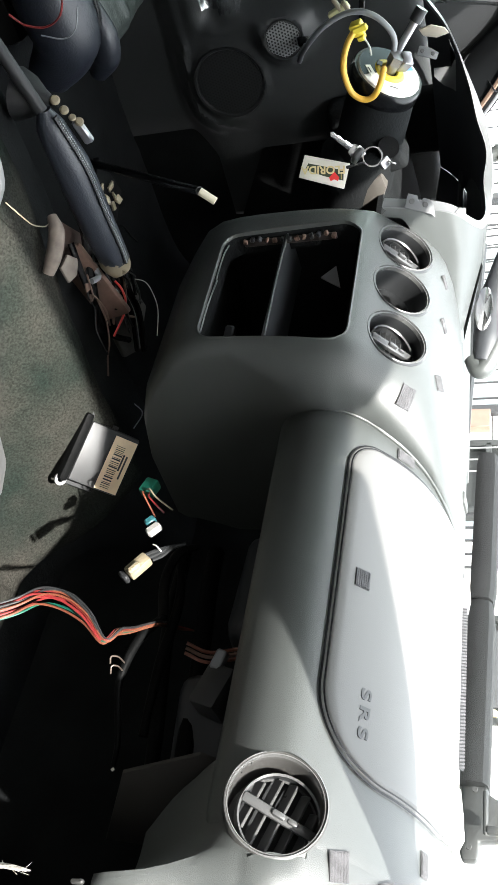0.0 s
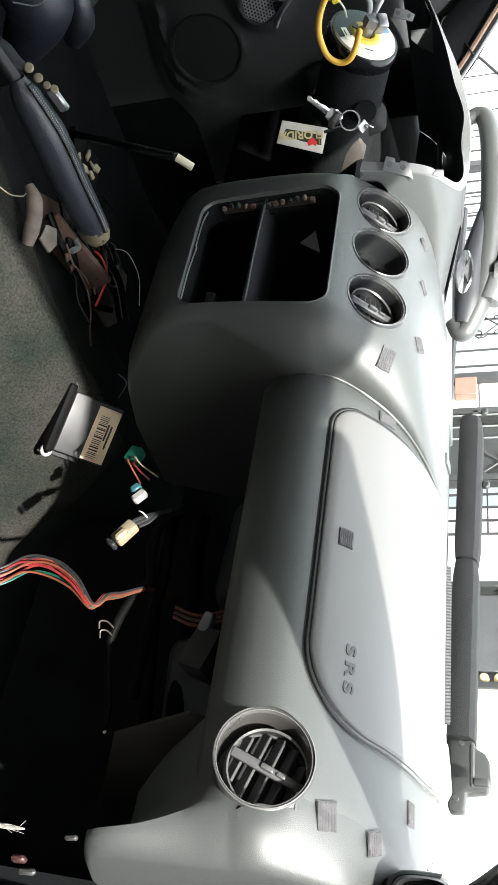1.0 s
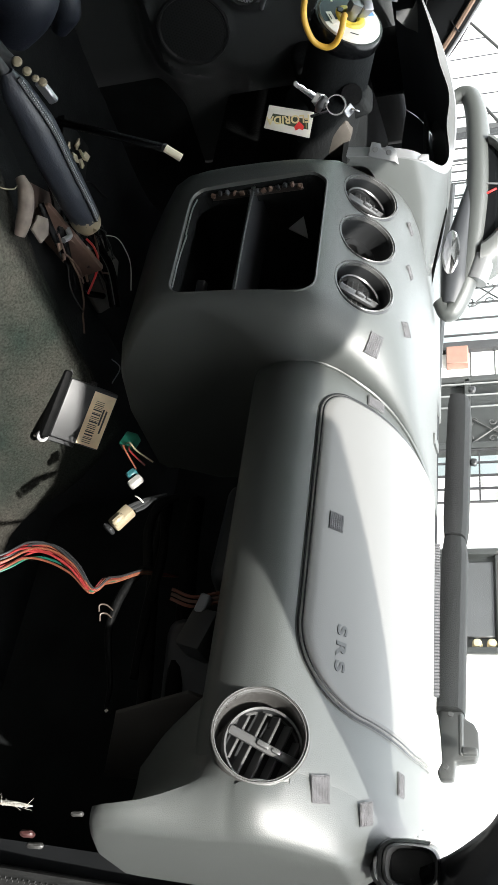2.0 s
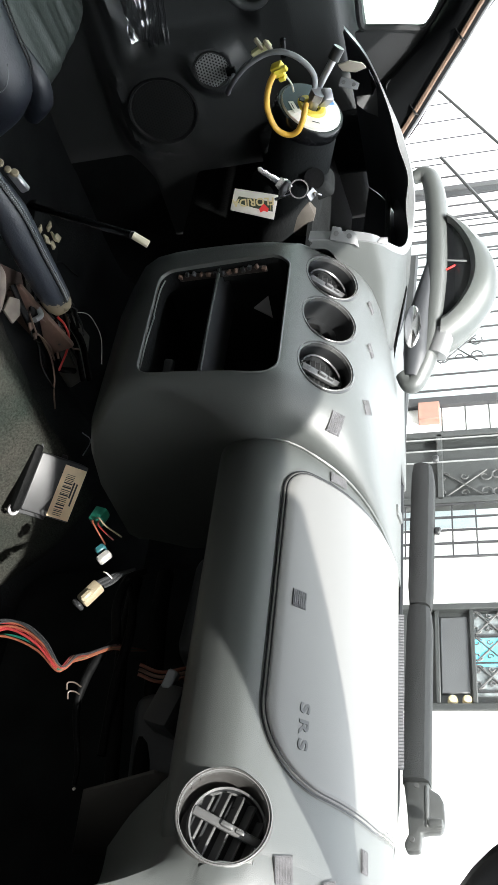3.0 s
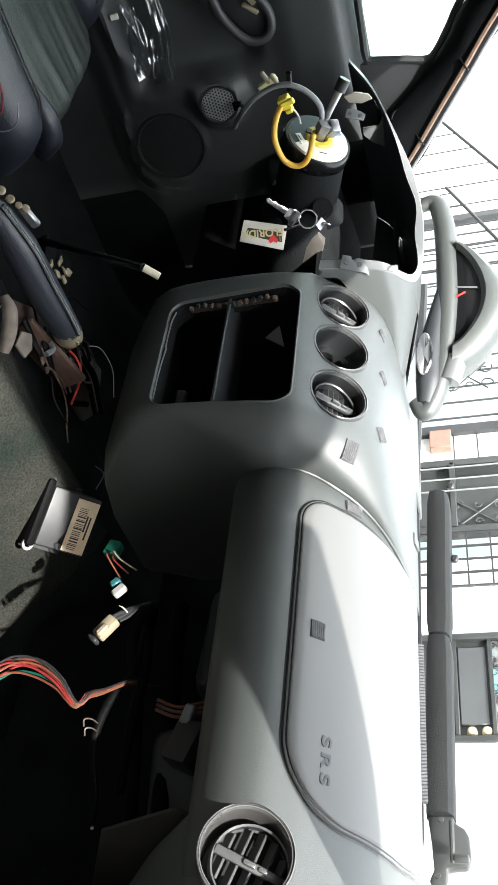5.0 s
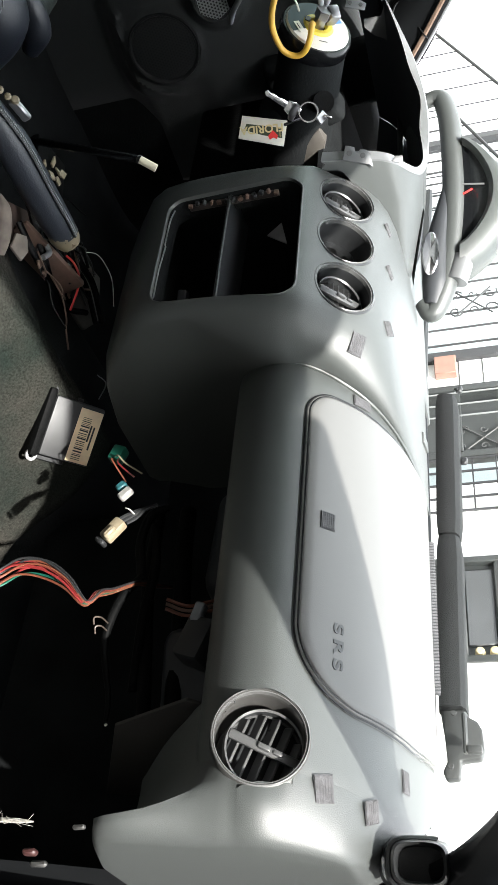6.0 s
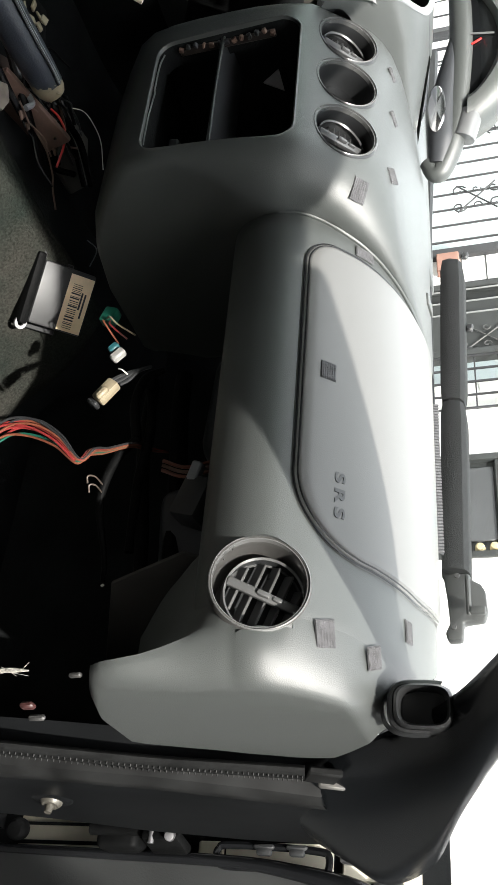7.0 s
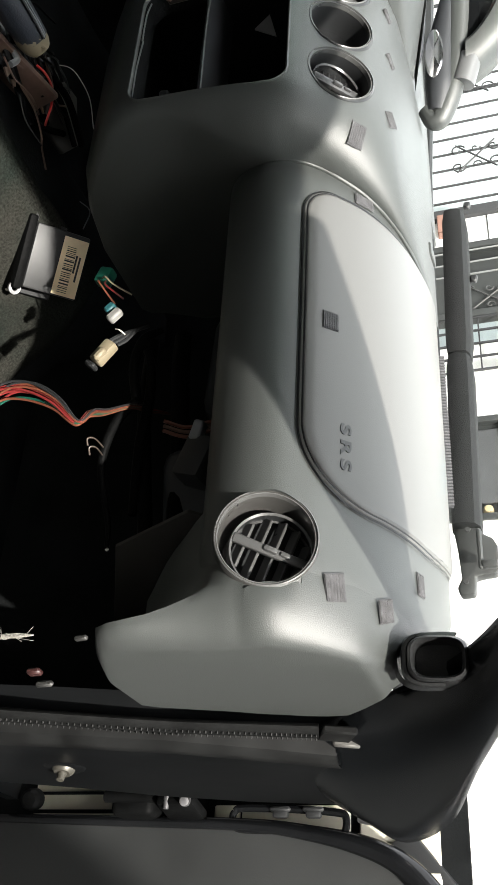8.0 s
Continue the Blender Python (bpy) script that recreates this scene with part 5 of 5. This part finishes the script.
tunnel = thing("tunnel_bracket", (.0, -.1, .55), "grimy console mounting bracket and wiring on the bare tunnel", "bracket")
part("plate", box((.05, .075, .006), pose(-.035, -.085, .562, 6, 10, 35), .002, 2), mat("red_brown_foam", (.050, .029, .022), .85, var=.3, scale=25, bump=.5, bscale=150), tunnel, "red-brown foam block")
part("plate", box((.05, .05, .012), pose(-.06, -.045, .556, -8, 12, 50), .003, 2), BROWNM, tunnel)
part("cable_sleeve", tube([(.000, -.155, .582), (.012, -.143, .587), (.025, -.130, .585), (.038, -.118, .580), (.047, -.106, .572)], [.006, .0095, .010, .0095, .007], 12), mat("dirty_sleeve", (.15, .125, .105), .8, var=.25, scale=60, bump=.6, bscale=120), tunnel, "dirty pale cable sleeve")
part("fabric_scrap", plate([(-.01, -.012), (.012, -.016), (.02, .006), (.004, .014), (-.016, .008)], .004, pose(.008, -.085, .582, 10, 8, 20), .001), mat("pale_scrap", (.15, .13, .11), .9, var=.3, scale=60), tunnel, "pale dusty scrap")
for pts, r in (([(-.085, -.13, .58), (-.03, -.06, .585), (-.01, -.02, .583), (.0, .03, .575)], .006), ([(-.10, -.11, .578), (-.05, -.045, .588), (-.03, .0, .585), (-.035, .06, .575)], .005), ([(-.02, -.10, .578), (.0, -.06, .586), (-.005, -.02, .583), (-.02, .05, .576), (-.06, .10, .575)], .0045), ([(-.12, -.02, .585), (-.09, .03, .59), (-.095, .08, .588), (-.08, .14, .58)], .005), ([(-.10, -.02, .585), (-.075, .02, .588), (-.08, .07, .585), (-.07, .13, .575)], .004)):
    part("cable", tube(pts, r, 8), GLOSS, tunnel)
part("cable_band", tube([(-.03, -.055, .59), (-.02, -.045, .595), (-.005, -.05, .592)], .004, 8), GREYC, tunnel)
part("lug", box((.016, .012, .010), pose(-.055, .012, .585, 20, 0, 40), .003, 2), METAL, tunnel)
part("dusty_cover", plate([(-.05, -.03), (.035, -.045), (.05, .02), (.02, .065), (-.045, .05)], .008, pose(-.085, .085, .574, -4, 8, 25), .003), mat("dusty_black", (.035, .033, .028), .8, var=.4, scale=25), tunnel, "dusty black console remnant")
random.seed(8)
for x, y, dz in ((-.144, -.097, 0), (-.122, -.093, 0), (-.15, -.074, 0), (-.127, -.080, .002), (-.116, -.112, 0), (-.138, -.085, .003)):
    part("broken_piece", plate([(-.007, -.004), (.006, -.006), (.008, .003), (-.003, .005)], .003, pose(x, y, .598 + dz, random.uniform(-20, 20), random.uniform(-20, 20), random.uniform(0, 180)), .0008), CREAM, tunnel, "broken cream plastic piece")
part("tray", box((.07, .075, .012), pose(-.135, -.09, .586, 0, 0, 20), .003, 2), LOOMB, tunnel)
for pts, r, c in (([(-.057, -.008, .594), (-.051, .002, .602), (-.044, .018, .604), (-.025, .026, .603), (.011, .030, .598)], .0022, REDB), ([(-.112, .032, .59), (-.138, .060, .594), (-.147, .090, .594), (-.146, .120, .592), (-.120, .148, .588)], .0009, WHITEP), ([(.090, -.235, .592), (.085, -.208, .602), (.076, -.194, .603), (.053, -.176, .600), (.024, -.160, .588)], .0011, CREAM), ([(-.10, -.372, .652), (-.10, -.357, .648), (-.10, -.340, .637), (-.10, -.332, .617), (-.10, -.338, .594), (-.10, -.352, .580)], .0018, RED), ([(-.105, -.345, .66), (-.105, -.322, .648), (-.105, -.314, .63), (-.105, -.322, .605)], .0012, GREYC), ([(.03, .19, .575), (.015, .175, .59), (.02, .15, .588)], .0012, GREYC)):
    part("wire", tube(pts, r * .7, 6), c, tunnel)

random.seed(31)
for k in range(16):
    x, y = random.uniform(-.115, .0), random.uniform(-.10, .06)
    pts = [(x, y, .590)]
    for q in range(4):
        x, y = x + random.uniform(-.022, .026), y + random.uniform(.008, .034)
        pts.append((x, y, .588 + random.uniform(.0, .010)))
    part("loose_wire", tube(pts, random.choice((.0012, .0016, .0024)), 6, 6), (LOOMB, BLACK, BROWNM, GLOSS)[k % 4], tunnel)
for k in range(9):
    part("debris", plate([(-.006, -.004), (.005, -.005), (.007, .002), (.0, .006)], .003, pose(random.uniform(-.10, .02), random.uniform(-.10, .05), .592, random.uniform(-30, 30), random.uniform(-30, 30), random.uniform(0, 180)), .0008), (BROWNM, mat("pale_scrap", (.11, .095, .08), .9))[k % 3 == 0], tunnel)

# ---- control module on the carpet ----
module = thing("control_module", (.1, .13, .53), "silver control module with a barcode label, on the carpet", "control module")
EO = Vector((.1184, .134, .5404))
EX, EY = Vector((.072, .046, -.038)).normalized(), Vector((-.03, .05, .045)).normalized()
EM = basis(EO, EX, EY)
ALU = mat("cast_aluminium", (.030, .031, .032), .5, metal=.25, var=.2, scale=25)
part("case", box((.086, .078, .026), EM @ pose(.0, .041, -.015), .003, 2), ALU, module)
part("bracket", box((.098, .012, .030), EM @ pose(-.002, -.005, -.016, 0, 0, 0), .003, 2), LOOMB, module, "black mounting bracket")
part("bracket_lip", box((.10, .05, .003), EM @ pose(.002, .03, -.0295), .001, 1), BLACK, module)
for x, mt in ((-.047, BLACK), (.047, METAL)):
    part("mounting_ear", lathe([(.0042, -.002), (.0042, .002), (.0085, .002), (.009, 0), (.0085, -.002), (.0042, -.002)], EM @ pose(x, -.004, -.012), 20), mt, module)
label_part = part("label", box((.078, .036, .0008), EM @ pose(.002, .060, -.0016), .0003, 1), PAPER, module, "orange-white barcode label")
random.seed(4)
xb = -.022
while xb < .026:
    w = random.choice((.0008, .0012, .002))
    part("barcode_bar", box((w, .014, .0004), EM @ pose(.004 + xb * 1.3, .056, -.0010)), INK, label_part, smooth=False)
    xb += w + random.choice((.0008, .0012))
for w, x, y in ((.034, .002, .0705), (.024, -.004, .0655)):
    part("print_line", box((w, .0026, .0004), EM @ pose(x, y, -.0010)), INK, label_part, smooth=False)

# ---- wiring below the glovebox ----
loom = thing("wiring_loom", (.35, .1, .65), "loose wiring loom of red, orange and black wires", "wiring")
random.seed(7)
for k in range(10):
    dx, dz, dy = random.uniform(-.010, .010), random.uniform(-.008, .008), random.uniform(-.008, .008)
    c = (RED, ORANGE, BLACK, RED, ORANGE, RED, GREEN, BLACK, RED, ORANGE)[k]
    part("wire", tube([(.445 + dx, .03 + dy, .560 + dz), (.417 + dx, .05 + dy, .591 + dz), (.403 + dx, .05 + dy, .617 + dz), (.406 + dx, .052 + dy, .645 + dz), (.424 + dx * .7, .052 + dy * .6, .676 + dz * .6), (.450 + dx * .3, .052, .703 + dz * .3), (.434 + dx * .5, .062, .711 + dz * .5), (.416 + dx * .4, .088, .713 + dz * .3), (.386 + dx * .3, .125, .722 + dz * .2), (.366 + dx * .3, .165, .724), (.35, .20, .735)], .0013, 6), c, loom)
TANW = mat("tan_wire", (.07, .055, .045), .5)
part("taped_sleeve", tube([(.372, .135, .722), (.40, .125, .708), (.43, .125, .698), (.46, .135, .692), (.51, .15, .700), (.536, .155, .700)], [.005, .0058, .0052, .0042, .0032, .0026], 12), LOOMB, loom, "black taped cable sleeve")
part("sleeve_end", box((.004, .004, .005), pose(.538, .158, .699), .002, 1), WHITEP, loom)
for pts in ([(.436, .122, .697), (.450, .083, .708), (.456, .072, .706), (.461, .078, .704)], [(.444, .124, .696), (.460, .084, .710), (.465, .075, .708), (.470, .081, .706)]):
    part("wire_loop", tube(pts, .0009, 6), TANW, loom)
part("trunk_cable", tube([(.265, .15, .735), (.28, .145, .715), (.32, .14, .710), (.372, .135, .722)], [.004, .006, .006, .006], 10), LOOMB, loom)
part("trunk_cable", tube([(.27, .165, .705), (.31, .15, .725), (.36, .145, .732), (.42, .15, .725), (.50, .16, .722)], [.004, .005, .006, .006, .005], 10), LOOMB, loom)
connectors = thing("loose_connector", (.33, .1, .68), "cream plastic wiring connector hanging from black wires", "connector")
part("housing", box((.030, .013, .016), pose(.327, .10, .692, 0, 38, 0), .003, 2), CREAM, connectors)
part("latch", box((.016, .008, .008), pose(.335, .092, .692, 0, 38, 0), .002, 1), CREAM, connectors)
part("socket", box((.006, .012, .015), pose(.342, .100, .679, 0, 38, 0), .002, 1), BLACK, connectors)
for d in (-.004, 0, .004):
    part("lead", tube([(.316, .10 + d, .701 + d), (.308, .103 + d, .710 + d), (.296, .108, .720 + d), (.282, .12, .732)], .0022, 6), BLACK, connectors)
part("tie", tube([(.302, .093, .706), (.306, .091, .712), (.311, .094, .718)], .0008, 6), WHITEP, connectors)
plug = thing("teal_connector", (.27, .1, .69), "small teal and white wiring connector", "connector")
part("housing", box((.018, .010, .011), pose(.276, .10, .698, 0, 45, 0), .002, 1), mat("pale_grey_plastic", (.22, .22, .21), .5), plug)
part("cap", box((.013, .010, .010), pose(.263, .102, .690, 0, 45, 0), .002, 1), TEAL, plug)
gplug = thing("green_connector", (.2, .1, .67), "green wiring connector with thin wires", "connector")
part("housing", box((.022, .016, .018), pose(.206, .110, .672, 0, 20, 0), .003, 2), GREEN, gplug)
for pts, c in (([(.216, .105, .676), (.228, .098, .680), (.238, .10, .690), (.244, .11, .70)], RED), ([(.216, .105, .668), (.224, .095, .672), (.236, .098, .680), (.25, .11, .69)], ORANGE), ([(.214, .103, .672), (.222, .092, .682), (.232, .096, .692), (.24, .11, .71)], CREAM)):
    part("wire", tube(pts, .0011, 6), c, gplug)

# ---- passenger side: duct mouth, jamb fittings, open door ----
duct = thing("duct_hose", (.69, .12, 1.0), "black oval rubber hose mouth at the dashboard end", "hose")
DM = facing((.688, .098, 1.037), (.22, -.95, .10), (.0, .1, 1))


def squared(bm, p, m):
    """Turns round sections into rounded rectangles."""
    for v in bm.verts:
        r = math.hypot(v.co.x, v.co.y)
        if r > 1e-6:
            k = (abs(v.co.x / r) ** p + abs(v.co.y / r) ** p) ** (-1 / p)
            v.co.x, v.co.y = v.co.x * k, v.co.y * k
    bm.transform(m)
    return bm


oval = Matrix.Diagonal((1.0, .74, .8, 1))
HOSE = mat("hose_rubber", (.012, .0125, .013), .38, var=.2, scale=30)
part("mouth", squared(lathe([(.0185, -.05), (.0195, .0), (.0215, .004), (.0238, .001), (.0245, -.010), (.0265, -.03), (.029, -.06)], None, 48), 3.4, DM @ oval), HOSE, duct)
part("collar", squared(lathe([(.0255, -.030), (.0285, -.026), (.0300, -.020), (.0285, -.014), (.0255, -.012)], None, 48, 60, 280), 3.4, DM @ oval), HOSE, duct)
part("base_flare", squared(lathe([(.027, -.030), (.0285, -.045), (.031, -.060)], None, 40), 2.8, DM @ pose(-.006, 0, 0) @ oval), BLACK, duct, "flared base of the hose")
part("throat", squared(lathe([(.0, -.045), (.0192, -.045)], None, 32), 3.4, DM @ oval), BLACK, duct)

odoor = thing("passenger_door", (.8, .6, .5), "open passenger door with a dark grey inner panel", "car door")
OM = basis((.728, .60, .28), (.97, .24, 0), (0, 0, 1))
OUT = [(-.007, .05), (1.0, .0), (1.02, .66), (.25, .74), (.10, .71), (.068, .675), (.039, .635), (.023, .593), (.012, .53), (.003, .44), (-.002, .25)]
part("inner_panel", plate(OUT, .05, OM, .012), mat("door_panel_grey", (.020, .0215, .0215), .5, var=.2, scale=7, bump=.25, bscale=400), odoor)
part("edge_trim", tube([OM @ Vector(p) for p in ((-.004, .06, .002), (.000, .25, .002), (.004, .44, .003), (.014, .53, .004), (.027, .593, .005), (.045, .637, .006), (.075, .672, .006), (.12, .698, .006), (.3, .725, .006))], [.006, .007, .008, .010, .013, .015, .015, .014, .012], 12), GLOSS, odoor, "glossy black edge trim")
part("corner_fairing", plate([(.012, .650), (.075, .703), (.16, .765), (.20, .735), (.09, .70), (.03, .62)], .012, OM @ Matrix.Translation((0, 0, -.03)), .004), BLACK, odoor, "black triangular corner piece")
part("window_sash", tube([OM @ Vector(p) for p in ((.10, .70, -.02), (.16, .84, -.02), (.3, 1.0, -.02), (.55, 1.15, -.02))], .012, 8), BLACK, odoor)
hinge = part("hinge", box((.040, .05, .060), pose(.708, .585, .572), .010, 3), LOOMB, odoor, "black door hinge")
part("hinge_pin", rod((.704, .560, .535), (.704, .560, .610), .008, 14), LOOMB, hinge)
part("hinge_foot", lathe([(0, .012), (.010, .011), (.014, .006), (.015, 0), (.015, -.012)], facing((.700, .60, .400), (.2, -.9, .1)), 18), LOOMB, odoor)
strap = part("check_strap", box((.016, .06, .052), pose(.716, .575, .640, 0, 0, -12), .005, 2), LOOMB, odoor, "black door check strap")
part("roller", lathe([(0, .009), (.006, .008), (.008, 0), (.006, -.006)], facing((.712, .545, .655), (.3, -.9, .2)), 16), METAL, strap)
part("strap_pin", rod((.704, .548, .628), (.722, .548, .628), .004, 10), METAL, strap)
gasket = [(.716, .60, .705), (.712, .60, .715), (.713, .60, .78), (.717, .60, .84), (.722, .60, .853), (.738, .60, .853), (.742, .60, .845), (.739, .60, .78), (.738, .60, .72), (.733, .60, .705), (.722, .60, .702), (.716, .60, .705)]
part("gasket", tube(gasket, .0050, 8, 4), GLOSS, odoor, "black gasket frame")
for z in (.768, .812):
    tab = part("gasket_tab", box((.011, .012, .020), pose(.719, .598, z), .003, 2), BLACK, odoor)
    part("tab_head", box((.006, .014, .028), pose(.714, .598, z), .002, 1), BLACK, tab)
part("latch_rod", tube([(.712, .59, .862), (.716, .59, .880), (.714, .595, .905), (.720, .60, .925)], .004, 8), METAL, odoor)
part("latch_plate", box((.016, .010, .030), pose(.724, .60, .884, 0, 12, 0), .002, 1), METAL, odoor, "bare metal latch plate")

# ---- outside ----
gb = bmesh.new()
loft(gb, [[(x, y, 0) for x in (-60, -10, -3, 3, 10, 60)] for y in (-60, -10, 0, 4, 60)])
single("ground", gb, GROUND, "sunlit concrete driveway, kept dark to bounce less light", "ground", kind="structure")
FY = 2.9
facade = thing("wall_front", (-1, FY, 0), "whitewashed house front", "wall", kind="structure")


def wall(x0, x1, z0, z1, mt, d=.2, y=FY):
    return box((x1 - x0, d, z1 - z0), pose((x0 + x1) / 2, y + d / 2, (z0 + z1) / 2))


part("wall", wall(-.81, 4.0, 0, 2.7, WALLW), WALLW, facade, smooth=False)
part("wall", wall(-1.55, -1.305, 0, 2.7, WALLW), WALLW, facade, smooth=False)
part("wall", wall(-1.86, -1.55, 0, .72, WALLW), WALLW, facade, smooth=False)
part("wall", wall(-1.86, -1.55, 1.9, 2.7, WALLW), WALLW, facade, smooth=False)
part("wall", wall(-1.305, -.81, 2.05, 2.7, WALLW), WALLW, facade, smooth=False)
part("wall", wall(-2.52, -2.33, 0, 2.7, TILEW), TILEW, facade, smooth=False)
part("wall", wall(-2.33, -1.86, 2.05, 2.7, WALLW), WALLW, facade, smooth=False)
part("wall", wall(-5.5, -2.52, 0, 2.7, PALE, .2, FY + 1.2), PALE, facade, "pale blue wall behind the bars", smooth=False)
part("wall", wall(-14, -5.5, 0, 2.7, WALLW, .2, FY + 1.2), WALLW, facade, smooth=False)
part("window_back", wall(-1.86, -1.55, .72, 1.9, WALLW, .02, FY + .2), WALLW, facade, smooth=False)
part("terracotta_block", box((.12, .06, .11), pose(-2.44, FY - .02, .885), .004, 1), TERRA, facade, "terracotta block at the post foot")
for k in range(5):
    part("tile_joint", box((.19, .004, .006), pose(-2.425, FY - .001, .95 + .12 * k)), GATEG, facade, smooth=False)

sdoor = thing("door_1", (-1.06, FY, 0), "grey metal street door with blue glass ornament and brass knobs", "door", kind="structure")
part("leaf", box((.49, .05, 2.05), pose(-1.057, FY + .045, 1.025), .003, 1), GATEG, sdoor)
for x, w in ((-1.292, .03), (-.822, .03)):
    part("frame", box((w, .07, 2.05), pose(x, FY + .02, 1.025), .004, 1), GATEG, sdoor)
part("panel", box((.36, .012, .12), pose(-1.07, FY + .015, .968), .004, 1), mat("door_panel", (.05, .052, .055), .5), sdoor)
part("rail", box((.44, .03, .02), pose(-1.06, FY + .01, 1.045), .003, 1), GATEG, sdoor)
part("rail", box((.44, .03, .02), pose(-1.06, FY + .01, .895), .003, 1), GATEG, sdoor)
part("glass", box((.38, .01, .9), pose(-1.07, FY + .014, 1.50)), mat("frosted_glass", (.13, .145, .15), .4, var=.5, scale=30), sdoor, "frosted pale glass")
part("glass", box((.13, .008, .9), pose(-1.075, FY + .007, 1.50)), BLUEG, sdoor, "blue ornamental glass")


def spiral(cx, y, cz, r, turn, hand, thick):
    """A C-scroll: a spiral that winds in from the angle turn."""
    return tube([(cx + r * (1 - .075 * q) * math.cos(turn + hand * .55 * q), y, cz + r * (1 - .075 * q) * math.sin(turn + hand * .55 * q)) for q in range(12)], thick, 5, 2)


def ornament(cx, y, cz, hx, hz, mt, parent, thick=.004):
    """Crossed bars with a scroll at each end and a small one at each side."""
    for sx in (-1, 1):
        part("diagonal", rod((cx - sx * hx, y, cz - hz), (cx + sx * hx, y, cz + hz), thick, 6), mt, parent)
        for sz in (-1, 1):
            r = hx * .42
            part("scroll", spiral(cx + sx * (hx - r), y, cz + sz * hz * .92, r, math.pi / 2 * (1 - sx * .3), sx * sz, thick * .9), mt, parent)
        part("scroll", spiral(cx + sx * hx * .62, y, cz, hx * .26, math.pi / 2, sx, thick * .8), mt, parent)


# Lighter grey than IRON, standing in for sunlit edges on the scrolls.
IRONL = mat("lit_edge_iron", (.05, .05, .05), .5, var=.25, scale=25)
for k in range(3):
    for j in range(4):
        ornament(-1.215 + .128 * k, FY + .003, 1.115 + .125 * j, .056, .056, IRONL, sdoor, .0045)
for k in range(4):
    part("grille_bar", box((.008, .008, .9), pose(-1.279 + .128 * k, FY + .004, 1.49)), IRON, sdoor)
for z in (.952, 1.012):
    part("knob", lathe([(0, .03), (.014, .028), (.020, .018), (.014, .006), (.022, .0)], facing((-.86, FY + .02, z), (0, -1, 0)), 20), BRASS, sdoor, "brass knob")

grid = thing("window_1", (-1.7, FY, .8), "barred window with a thin black iron grid", "window", kind="structure")
for k in range(5):
    part("grid_bar", box((.008, .010, 1.2), pose(-1.85 + .074 * k, FY - .01, 1.31)), IRON, grid, smooth=False)
for k in range(12):
    part("grid_bar", box((.31, .008, .007), pose(-1.705, FY - .004, .76 + .11 * k)), IRON, grid, smooth=False)

gate = thing("gate_panel", (-2.1, FY, 0), "grey sheet-metal gate leaf with scroll ironwork", "gate", kind="structure")
part("sheet", box((.46, .02, 2.0), pose(-2.095, FY + .05, 1.0), .002, 1), GATEG, gate)
for x in (-2.31, -1.885):
    part("stile", box((.04, .05, 2.05), pose(x, FY + .02, 1.02), .004, 1), GATEG, gate)
for z in (.93, 1.75):
    part("rail", box((.42, .04, .03), pose(-2.1, FY + .015, z), .004, 1), GATEG, gate)
for j in range(3):
    ornament(-2.00, FY + .03, 1.045 + .26 * j, .085, .11, IRONL, gate)
for k in range(3):
    part("thin_bar", box((.006, .006, 1.9), pose(-2.26 + .075 * k, FY - .02, .98)), mat("pale_bar_paint", (.16, .165, .165), .5), gate, smooth=False)
bars = thing("gate_bars", (-3, FY, 0), "tall iron bar gate with scroll ornaments", "gate", kind="structure")
for k in range(15):
    part("bar", box((.011, .011, 2.1), pose(-2.62 - .116 * k, FY, 1.05), .002, 1), IRON, bars, smooth=False)
part("post", box((.06, .06, 2.3), pose(-2.52, FY, 1.15), .004, 1), IRON, bars, smooth=False)
part("post", box((.06, .06, 2.3), pose(-4.4, FY, 1.15), .004, 1), IRON, bars, smooth=False)
for z in (.35, 2.0):
    part("rail", box((1.9, .03, .04), pose(-3.46, FY, z), .003, 1), IRON, bars, smooth=False)
ornament(-2.91, FY - .012, 1.05, .10, .10, IRON, bars, .005)
ornament(-3.49, FY - .012, 1.05, .10, .10, IRON, bars, .005)
rail = thing("stair_railing", (-4.8, FY, 0), "sloping black stair railing with thin bars", "railing")
for (x0, z0, x1, z1) in ((-5.5, .86, -3.6, 1.75), (-4.345, 1.016, -3.0, 1.60)):
    part("handrail", rod((x0, FY - .3, z0), (x1, FY - .3, z1), .011, 8), IRON, rail)
    n = 9
    for k in range(n):
        u = (k + .5) / n
        x, z = x0 + (x1 - x0) * u, z0 + (z1 - z0) * u
        part("baluster", rod((x, FY - .3, z), (x, FY - .3, 0.0), .005, 6), IRON, rail)


# Unseen walls, added behind and beside the car to block sky light.
single("sky_blocker_back", box((14.0, .2, 5.5), pose(-1.5, -4.2, 2.75)), CONC, "unseen grey wall behind, added to block sky light", "wall", kind="structure", smooth=False)
single("sky_blocker_side", box((.2, 9.0, 3.4), pose(2.8, -1.0, 1.7)), CONC, "unseen grey wall at the side, added to block sky light", "wall", kind="structure", smooth=False)
